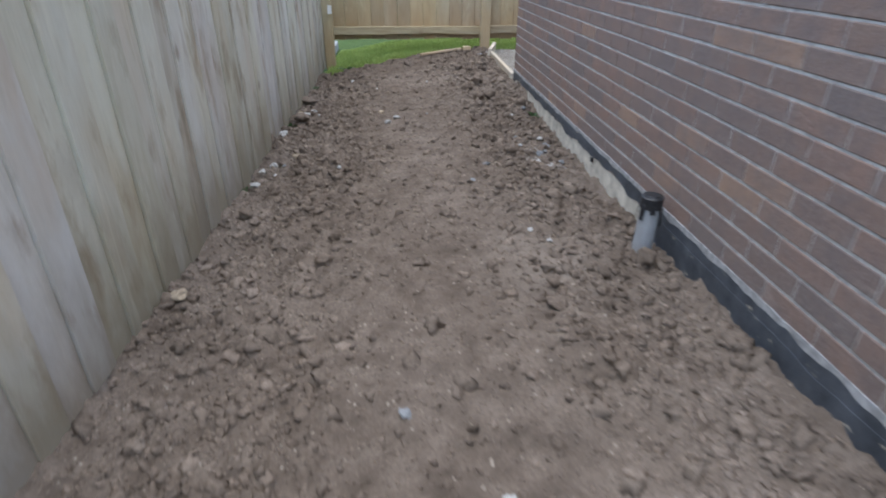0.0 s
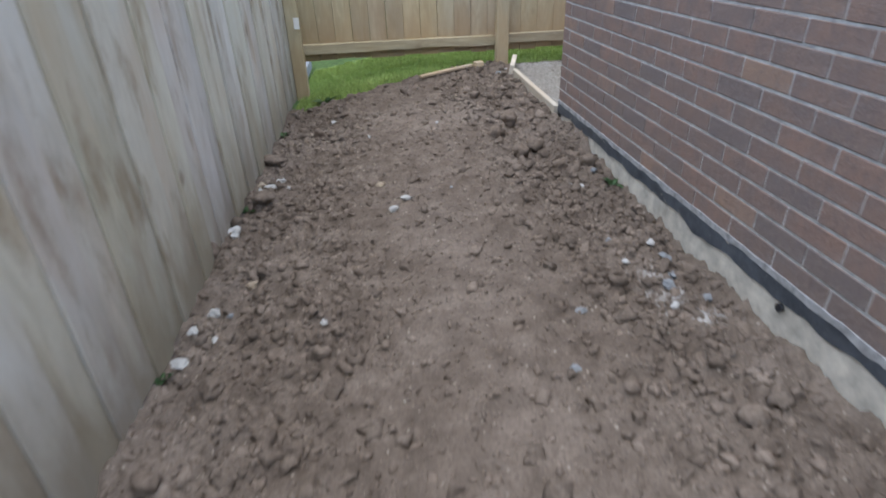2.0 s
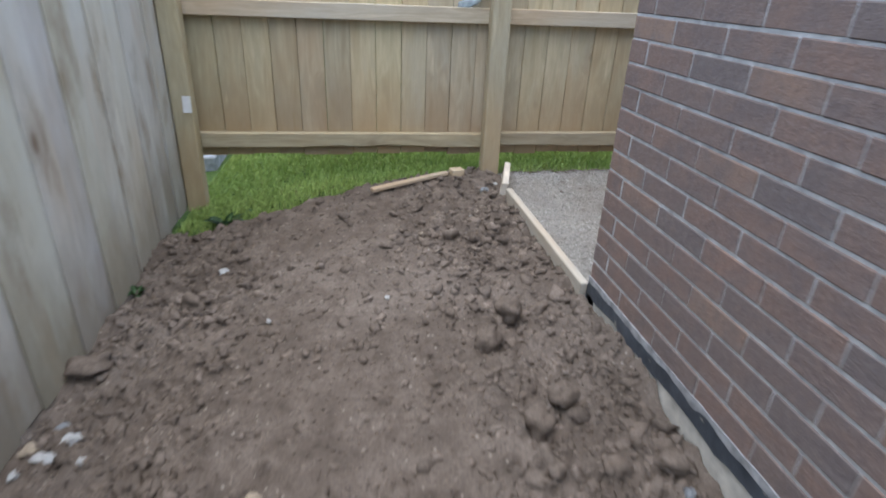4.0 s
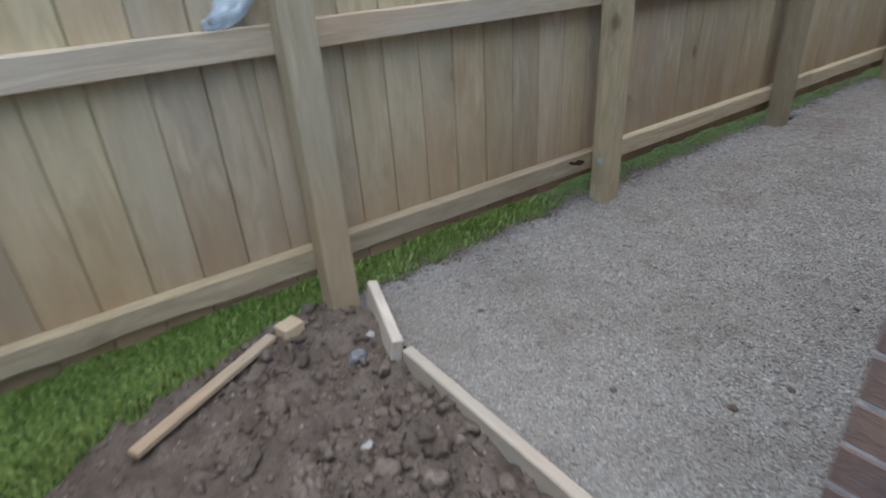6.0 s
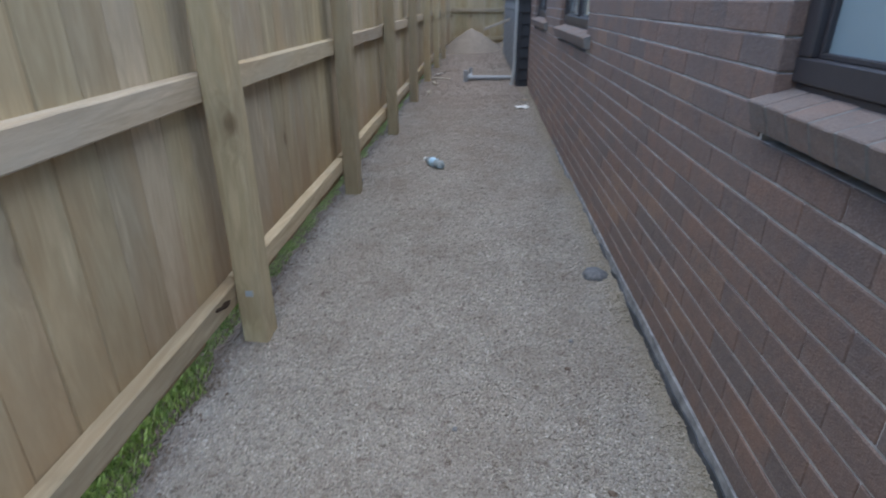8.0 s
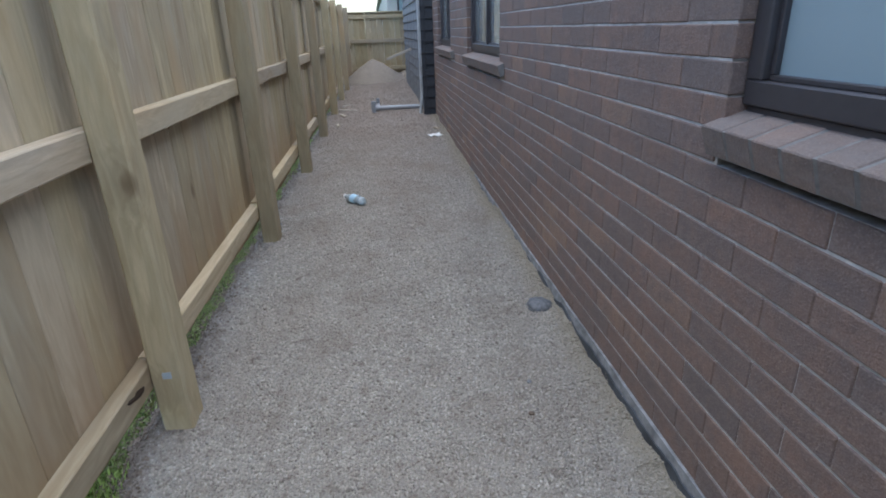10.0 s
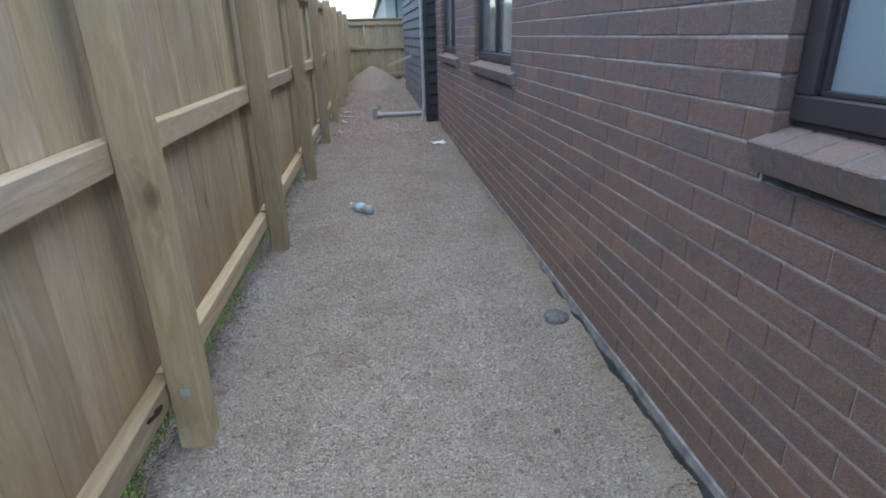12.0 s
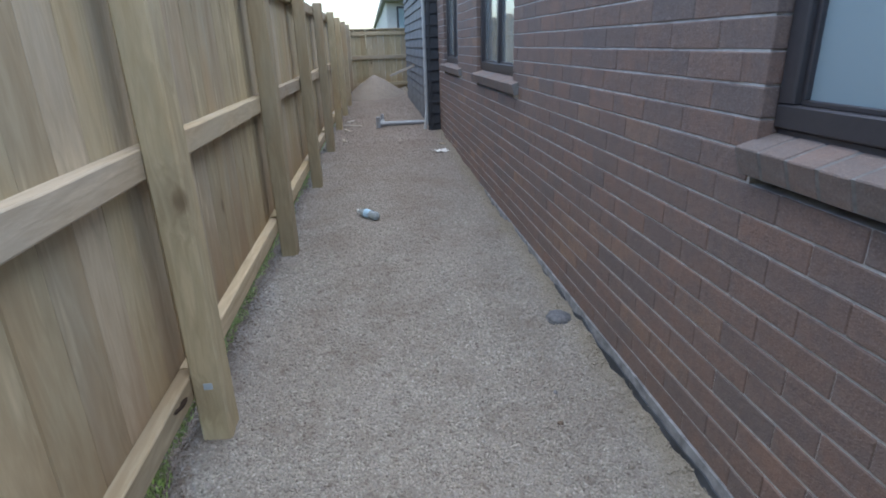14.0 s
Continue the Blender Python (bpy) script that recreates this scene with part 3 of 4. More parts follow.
bm = bmesh.new()
R = 0.0034   # joints lie this far behind the brick faces
add_box(bm, (0.0030, -7.6, FIRST), (WALL_T, -WALL_T, TOP))
part("mortar_bed", bm, MORTAR, wall_west, "pale grey mortar joints")
bm = bmesh.new()
xs = [R]
for a, b in WINDOWS:
    xs += [a, b]
xs.append(END_X)
for i in range(0, len(xs), 2):
    add_box(bm, (xs[i] + (0.006 if i else 0), -WALL_T, FIRST), (xs[i + 1] - (0.006 if i < len(xs) - 2 else 0), -R, TOP))
for a, b in WINDOWS:
    add_box(bm, (a, -WALL_T, FIRST), (b, -R, SILL_TOP - COURSE))
    add_box(bm, (a, -WALL_T, HEAD), (b, -R, TOP))
# these joints are coloured as if lit, brighter than the west wall's
part("mortar_bed", bm, LIT_MORTAR, wall_north, "pale grey mortar joints")

# footing: bitumen band over the rough edge of the slab
slab = tagged(empty("slab_edge"), "rough concrete slab edge with a black painted band", "foundation", kind="structure")


def band(y_or_x, n, z0f, z1f, out, along_y):
    """A strip along the wall with wavy lower and upper edges, given thickness."""
    bm = bmesh.new()
    rows = []
    for i in range(n + 1):
        u = y_or_x[0] + (y_or_x[1] - y_or_x[0]) * i / n
        z0, z1 = z0f(u), z1f(u)
        o = out + 0.003 * fbm(u, 0, 6.0, 3, 5.5)
        pts = ((0.06, z0), (-o, z0), (-o, z1), (0.06, z1))
        rows.append([bm.verts.new((p, u, z) if along_y else (u, -p, z)) for p, z in pts])
    for a, b in zip(rows, rows[1:]):
        for k in range(4):
            bm.faces.new((a[k], b[k], b[(k + 1) % 4], a[(k + 1) % 4]))
    bm.faces.new(rows[0])
    bm.faces.new(rows[-1][::-1])
    bmesh.ops.recalc_face_normals(bm, faces=bm.faces)
    return bm


part("concrete_edge", band((-7.6, 0.0), 160, lambda u: -0.34, lambda u: 0.076, -0.004, True), CEMENT, slab)
part("black_band", band((-7.6, 0.0), 320, lambda u: 0.006 + 0.034 * fbm(u, 0, 3.6, 6, 1.0), lambda u: 0.074 + 0.006 * fbm(u, 0, 9.0, 3, 2.0), 0.002, True), BITUMEN, slab, "black bitumen paint band")
part("black_band", band((-7.6, -3.02), 160, lambda u: -0.3, lambda u: 0.020 + 0.02 * fbm(u, 0, 3.0, 4, 4.0) - 0.25 * max(0.0, u + 3.16), 0.004, True), BITUMEN, slab, "black membrane against the earth")
part("mortar_smear", band((-7.6, 0.0), 320, lambda u: 0.062 + 0.014 * fbm(u, 0, 9.0, 5, 7.0), lambda u: 0.086 + 0.006 * fbm(u, 0, 12.0, 3, 3.0), 0.0035, True), SMEAR, slab, "pale mortar smeared under the lowest bricks")
part("concrete_edge", band((0.0, END_X), 120, lambda u: -0.34, lambda u: 0.076, -0.004, False), CEMENT, slab)
part("black_band", band((0.0, END_X), 240, lambda u: -0.10, lambda u: 0.045 + 0.022 * fbm(u, 0, 5.5, 5, 6.0), 0.011, False), BITUMEN, slab, "black bitumen paint band")
part("mortar_smear", band((0.0, END_X), 240, lambda u: 0.010, lambda u: 0.082 + 0.006 * fbm(u, 0, 12.0, 4, 3.0), 0.006, False), FOOTING, slab, "rough grey render under the lowest bricks")

# plain rest of the house
rest = link("wall_south", box((0.0, -7.72, -0.34), (15.2, -7.61, TOP)), ROOM)
tagged(rest, "plain far wall of the house", "wall", kind="structure")
rest = link("wall_inner", box((WALL_T + 0.02, -1.6, -0.34), (15.2, -1.5, TOP)), ROOM)
tagged(rest, "plain inner wall of the house", "wall", kind="structure")
roof = tagged(empty("roof"), "low dark metal roof of the house", "roof", kind="structure")
part("soffit", box((0.002, -7.6, TOP), (15.2, -0.004, TOP + 0.02)), SOFFIT, roof)
part("fascia", box((0.0, -7.6, TOP + 0.021), (15.2, -0.002, TOP + 0.14), 0.01), ROOFING, roof)

# weatherboard wing
wing = tagged(empty("wall_boards"), "grey-stained weatherboard wall beyond the brickwork", "wall", kind="structure")
WING_Y = 0.12
part("backing", box((END_X + 0.01, -0.10, 0.02), (12.4, WING_Y - 0.03, TOP)), DARK, wing)


def board_mesh(name, length, mat):
    bm = bmesh.new()
    prof = ((0.0, 0.0), (0.034, 0.0), (0.036, 0.010), (0.014, 0.144), (0.0, 0.144))
    ends = [[bm.verts.new((x, y, z)) for y, z in prof] for x in (0, length)]
    n = len(prof)
    for k in range(n):
        bm.faces.new((ends[0][k], ends[0][(k + 1) % n], ends[1][(k + 1) % n], ends[1][k]))
    bm.faces.new(ends[0][::-1])
    bm.faces.new(ends[1])
    bmesh.ops.recalc_face_normals(bm, faces=bm.faces)
    return mesh_of(name, bm, mat)


long_board = board_mesh("board", 12.4 - END_X - 0.05, CEDAR)
end_board = board_mesh("board", 0.165, DARK)
for k in range(18):
    z = 0.097 + k * 0.138
    piece("board", long_board, wing, pose(END_X + 0.04, WING_Y - 0.03, z))
    piece("board", end_board, wing, pose(END_X + 0.015, -0.005, z, 0, 0, 90))
part("corner_board", box((END_X - 0.02, WING_Y - 0.02, 0.03), (END_X + 0.06, WING_Y + 0.02, TOP), 0.004), DARK, wing, "black corner trim")

pipe = tagged(empty("downpipe"), "pale plastic rain pipe fixed to the boarded wall", "downpipe")
px, py = END_X + 0.16, WING_Y + 0.045
part("pipe", tube([(px, py, TOP), (px, py, 0.42), (px - 0.01, py + 0.01, 0.32), (px - 0.02, py + 0.03, 0.14), (px - 0.02, py + 0.03, 0.03)], 0.024), PVC_WHITE, pipe)
for z in (0.62, 1.25, 1.9):
    bm = tube([(px, py, z - 0.015), (px, py, z + 0.015)], 0.029)
    add_box(bm, (px - 0.012, WING_Y - 0.02, z - 0.012), (px + 0.012, py - 0.02, z + 0.012))
    part("bracket", bm, PVC_WHITE, pipe)


def make_window(i, a, b, frosted_pane, mullion):
    w = tagged(empty("window_%d" % (i + 1)), "dark grey aluminium window with %s glass over a brick sill" % ("frosted" if frosted_pane else "clear"), "window", kind="structure")
    y0, y1 = -0.095, -0.034
    z0, z1 = SILL_TOP + 0.060, HEAD - 0.005
    f = 0.054

    def bar(lo, hi, name):
        return part(name, box(lo, hi, 0.004), FRAME, w)

    bar((a + 0.003, y0, z0), (b - 0.003, y1, z0 + f), "bottom_rail")
    bar((a + 0.003, y0, z1 - f), (b - 0.003, y1, z1), "top_rail")
    bar((a + 0.003, y0, z0 + f), (a + f, y1, z1 - f), "stile")
    bar((b - f, y0, z0 + f), (b - 0.003, y1, z1 - f), "stile")
    part("drip_tray", box((a + 0.003, y0 - 0.01, SILL_TOP - 0.03), (b - 0.003, y1 - 0.012, z0 - 0.001), 0.003), FRAME, w)
    cells = [(a + f, b - f)]
    if mullion:
        c = a + (b - a) * mullion
        bar((c - 0.025, y0, z0 + f), (c + 0.025, y1 - 0.004, z1 - f), "mullion")
        cells = [(a + f, c - 0.025), (c + 0.025, b - f)]
    for p, q in cells:
        # thin bead round each pane
        bm = bmesh.new()
        for lo, hi in (((p, z0 + f), (q, z0 + f + 0.012)), ((p, z1 - f - 0.012), (q, z1 - f)), ((p, z0 + f + 0.012), (p + 0.012, z1 - f - 0.012)), ((q - 0.012, z0 + f + 0.012), (q, z1 - f - 0.012))):
            add_box(bm, (lo[0], y0 + 0.01, lo[1]), (hi[0], y1 - 0.018, hi[1]), 0.002)
        part("bead", bm, FRAME, w)
        pane = part("pane", box((p, -0.072, z0 + f), (q, -0.066, z1 - f)), FROSTED if frosted_pane else GLASS, w, "frosted pale blue glass" if frosted_pane else "clear glass")
        pane.visible_shadow = False
    if not frosted_pane:
        bm = bmesh.new()
        n = 60
        prev = None
        for k in range(n + 1):
            x = a + (b - a) * k / n
            y = -0.20 + 0.022 * math.sin(k * 1.9) + 0.008 * math.sin(k * 0.7)
            cur = [bm.verts.new((x, y, z)) for z in (z0 - 0.05, z1)]
            if prev:
                bm.faces.new((prev[0], cur[0], cur[1], prev[1]))
            prev = cur
        bmesh.ops.solidify(bm, geom=bm.faces[:], thickness=0.004)
        c = link("curtain", bm, CURTAIN, None, "", True)
        tagged(c, "pale curtain hanging behind the window glass", "curtain")


for i, (a, b) in enumerate(WINDOWS):
    make_window(i, a, b, i == 0, 0 if i == 0 else 0.5)


SILL_MORTAR = plain("sill_mortar", (0.215, 0.208, 0.200), 0.95, 0, 0.1, 0.3, 30.0)


def make_sill(a, b):
    s = tagged(empty("window_sill"), "sloping sill of bricks laid on edge", "sill", group="brick window sills", kind="structure")
    n = round((b - a) / 0.085)
    w = (b - a) / n
    me = mesh_of("brick", box((0.0038, -0.135, -0.070), (w - 0.0038, 0.048, 0.0), 0.003), BRICK_SILL)
    for k in range(n):
        piece("brick", me, s, pose(a + k * w, 0, SILL_TOP + 0.030 + random.uniform(-0.002, 0.002), -18 + random.uniform(-0.7, 0.7)))
    bm = bmesh.new()
    add_box(bm, (a + 0.002, -0.133, -0.069), (b - 0.002, 0.0465, -0.0015))
    bmesh.ops.transform(bm, matrix=pose(0, 0, SILL_TOP + 0.030, -18), verts=bm.verts)
    part("mortar_bed", bm, SILL_MORTAR, s)


for a, b in SILLS:
    make_sill(a, b)

# ---- boundary fence ----
POSTS = [-1.838, -0.045, 1.416, 3.106, 4.86, 6.60, 8.35, 10.10, 11.85, 13.60, 15.2]
POST_W = 0.108
RAILS = ((0.197, 0.086), (0.924, 0.086), (1.60, 0.09))
fence = tagged(empty("paling_fence", Matrix.Translation((1.4, FENCE_Y, 0)) @ Matrix.Rotation(radians(-0.62), 4, "Z") @ Matrix.Translation((-1.4, -FENCE_Y, 0))), "new treated pine paling fence with square posts and rails", "fence")


def paling_mesh(width, height, mat, name="paling", groove=0.006):
    """A sawn board, foot at z = 0, its front at y = 0, slightly cupped, with chamfered arrises."""
    bm = bmesh.new()
    steps = (0.0, 0.003 / width, 0.25, 0.5, 0.75, 1 - 0.003 / width, 1.0)
    cols = len(steps) - 1
    front, back = [], []
    for i, u in enumerate(steps):
        x = (u - 0.5) * width
        y = 0.0025 * math.cos((u - 0.5) * math.pi)
        e = groove if i in (0, cols) else 0.0
        front.append([bm.verts.new((x, -y + e, z)) for z in (0.0, height * 0.5, height)])
        back.append([bm.verts.new((x, 0.019, z)) for z in (0.0, height * 0.5, height)])
    for i in range(cols):
        for k in range(2):
            bm.faces.new((front[i][k], front[i + 1][k], front[i + 1][k + 1], front[i][k + 1]))
            bm.faces.new((back[i][k], back[i][k + 1], back[i + 1][k + 1], back[i + 1][k]))
        bm.faces.new((front[i][0], back[i][0], back[i + 1][0], front[i + 1][0]))
        bm.faces.new((front[i][2], front[i + 1][2], back[i + 1][2], back[i][2]))
    for k in range(2):
        bm.faces.new((front[0][k], front[0][k + 1], back[0][k + 1], back[0][k]))
        bm.faces.new((front[-1][k], back[-1][k], back[-1][k + 1], front[-1][k + 1]))
    return mesh_of(name, bm, mat)


def rail_mesh(length, high, deep, mat):
    """A sawn rail with wane along its lower edge, front at y = 0."""
    bm = bmesh.new()
    n = max(2, int(length / 0.06))
    o = random.uniform(0, 50)
    rings = []
    for i in range(n + 1):
        x = length * i / n
        dip = 0.003 * fbm(x, o, 5.0, 3, o)
        wane = max(0.0, fbm(x, o, 1.7, 3, o + 9) - 0.28) * 0.022
        pts = ((0.002, 0.004 + wane), (0.004 + wane * 0.7, 0.0 + wane * 0.5), (deep, 0.0), (deep, high), (0.004, high + dip), (0.0, high - 0.004 + dip))
        rings.append([bm.verts.new((x, y, z)) for y, z in pts])
    m = len(rings[0])
    for a, b in zip(rings, rings[1:]):
        for k in range(m):
            bm.faces.new((a[k], b[k], b[(k + 1) % m], a[(k + 1) % m]))
    bm.faces.new(rings[0][::-1])
    bm.faces.new(rings[-1])
    bmesh.ops.recalc_face_normals(bm, faces=bm.faces)
    return mesh_of("rail", bm, mat)


def post_mesh(width, deep, height, mat):
    bm = box((-width / 2, 0, 0), (width / 2, deep, height), 0.006)
    bmesh.ops.subdivide_edges(bm, edges=[e for e in bm.edges if abs(e.verts[0].co.z - e.verts[1].co.z) > height * 0.5], cuts=8)
    o = random.uniform(0, 60)
    for v in bm.verts:
        v.co.x += 0.003 * noise.noise(Vector((o, v.co.z * 1.3, 0)))
        v.co.y += 0.003 * noise.noise(Vector((o + 7, v.co.z * 1.3, 0)))
    return mesh_of("post", bm, mat)


PAL_W = 0.150
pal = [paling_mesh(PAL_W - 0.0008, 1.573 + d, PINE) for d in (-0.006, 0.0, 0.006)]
x = -2.03
while x < 15.15:
    dx = random.uniform(-0.0008, 0.0008)
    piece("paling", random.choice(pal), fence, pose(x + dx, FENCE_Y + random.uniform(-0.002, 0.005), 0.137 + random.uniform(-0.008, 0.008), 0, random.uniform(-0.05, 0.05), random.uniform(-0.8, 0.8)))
    x += PAL_W
for i, x in enumerate(POSTS[:-1]):
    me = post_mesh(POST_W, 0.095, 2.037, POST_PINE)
    y = FENCE_Y - 0.148
    if i == 0:
        y = FENCE_Y - 0.165
    piece("post", me, fence, pose(x, y, -0.32, random.uniform(-0.25, 0.25), random.uniform(-0.25, 0.25), random.uniform(-2, 2)))
for i, (a, b) in enumerate(zip(POSTS, POSTS[1:])):
    for z, h in RAILS:
        z += (0.012 if z < 0.5 else 0.006) * min(3, max(0, i - 2)) if z < 1.5 else 0.0
        me = rail_mesh(b - a - 0.002, h, 0.048, RAIL_PINE)
        piece("rail", me, fence, pose(a + 0.001, FENCE_Y - 0.0505, z + random.uniform(-0.006, 0.006), 0, random.uniform(-0.25, 0.25)))

knot = lump((0.12, 0.012, 0.026), 0.5, 21)
kn = part("knot", knot, plain("knot_wood", (0.045, 0.028, 0.018), 0.8), fence, "dark knot in the lower rail")
part("paint_mark", box((0, -0.014, -0.012), (0.001, 0.014, 0.012), 0.0004, pose(1.3575, 1.487, 0.245)), plain("chalk_mark", (0.42, 0.50, 0.56), 0.9), fence, "pale blue chalk mark on a post")
kn.matrix_basis = pose(1.255, FENCE_Y - 0.047, 0.232, 0, 14)

# weathered fence beside the earth, its smooth side this way
grey = tagged(empty("weathered_fence"), "grey weathered close-boarded paling fence", "fence")
d = (LEFT_B - LEFT_A)
ang = math.degrees(math.atan2(d.y, d.x))
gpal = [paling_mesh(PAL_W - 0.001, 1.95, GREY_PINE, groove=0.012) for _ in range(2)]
n = int(d.length / PAL_W)
for k in range(n + 1):
    p = LEFT_B - d.normalized() * (k + 0.5) * PAL_W
    zb = soil_base(p.x + 0.05, p.y) + 0.012 + random.uniform(-0.012, 0.008)
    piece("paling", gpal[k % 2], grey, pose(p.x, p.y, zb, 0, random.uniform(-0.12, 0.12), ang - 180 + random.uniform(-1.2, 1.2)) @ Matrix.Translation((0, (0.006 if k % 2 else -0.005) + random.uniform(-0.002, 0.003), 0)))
for z in (0.1, 0.9, 1.6):
    me = rail_mesh(d.length, 0.09, 0.046, RAIL_PINE)
    piece("rail", me, grey, pose(LEFT_A.x, LEFT_A.y, z, 0, 0, ang) @ Matrix.Translation((0, 0.020, 0)))
for k in range(5):
    p = LEFT_A + d * k / 4.2
    me = post_mesh(0.1, 0.1, 2.2, POST_PINE)
    piece("post", me, grey, pose(p.x, p.y, -0.4, 0, 0, ang) @ Matrix.Translation((0, 0.07, 0)))

tag = tagged(empty("post_tag"), "small white paper tag stapled to the corner post", "tag")
part("card", box((-0.022, -0.0035, -0.045), (0.022, 0, 0.045), 0.001, pose(-1.800, FENCE_Y - 0.169, 0.475, 0, 2)), PAPER, tag)

# cross fence at the far end
cross = tagged(empty("cross_fence"), "pine paling fence closing the far end of the path", "fence")
cpal = paling_mesh(PAL_W - 0.003, 1.60, PINE)
for k in range(11):
    piece("paling", cpal, cross, pose(15.25 + random.uniform(-0.003, 0.003), -0.02 + PAL_W * k, 0.045, 0, random.uniform(-0.1, 0.1), -90))
for z in (0.25, 0.92, 1.50):
    piece("rail", rail_mesh(1.72, 0.09, 0.046, RAIL_PINE), cross, pose(15.20, 1.60, z, 0, 0, -90))
piece("rail", rail_mesh(1.72, 0.03, 0.1, RAIL_PINE), cross, pose(15.19, 1.60, 1.63, 0, 0, -90))

# ---- things on the earth ----


def edging(name, lo, hi, m, label, wood_of=EDGE_PINE):
    ob = link(name, box(lo, hi, 0.004), wood_of, None, label)
    ob.matrix_basis = m
    return tagged(ob, label, "timber")


edging("edging_board", (0, -0.019, -0.05), (1.085, 0.019, 0.05), pose(-0.005, 0.02, -0.012, 0, -1.6, 91.0), "long sawn pine board edging the gravel")
edging("edging_offcut", (0, -0.019, -0.06), (0.37, 0.019, 0.06), pose(-0.050, 1.125, 0.034, 8, -3, 72), "short pine board standing on edge by the post")
edging("timber_lath", (0, -0.021, 0), (0.54, 0.021, 0.022), pose(-0.810, 1.262, 0.006, 0, -2.5, 25), "pale pine lath lying on the earth", LATH_PINE)
edging("timber_block", (-0.04, -0.034, 0), (0.04, 0.034, 0.062), pose(-0.258, 1.488, 0.006, 0, 0, 14), "small square pine offcut beside the lath", LATH_PINE)

stub = tagged(empty("drain_stub", pose(-0.095, -3.262, -0.190, 3, 0, 0)), "grey plastic drain pipe stub standing in the earth", "pipe")
part("pipe", tube([(0, 0, 0), (0, 0, 0.33)], 0.041, 24), PVC, stub)
bm = tube([(0, 0, 0.315), (0, 0, 0.362), (0, 0, 0.366)], [0.0455, 0.0455, 0.040], 24)
add_tube(bm, [(0, 0, 0.366), (0, 0, 0.372)], [0.030, 0.026], 24)
part("tape_cap", bm, TAPE, stub, "black tape wrapped over the open end")
bm = bmesh.new()
for k in range(7):
    a = k * 0.9
    w = 0.05 + 0.03 * math.sin(k * 2.3)
    add_box(bm, (-0.011, 0.0, -w), (0.011, 0.003, 0.012), 0.001, pose(0.0445 * math.cos(a), 0.0445 * math.sin(a), 0.322, 5, 0, math.degrees(a) - 90))
part("tape_end", bm, TAPE, stub, "loose torn ends of black tape")

conduit = link("pipe_hole", tube([(0.0, -2.30, -0.012), (-0.012, -2.30, -0.012)], 0.014, 14), TAPE)
tagged(conduit, "small black pipe end in the slab edge", "pipe")

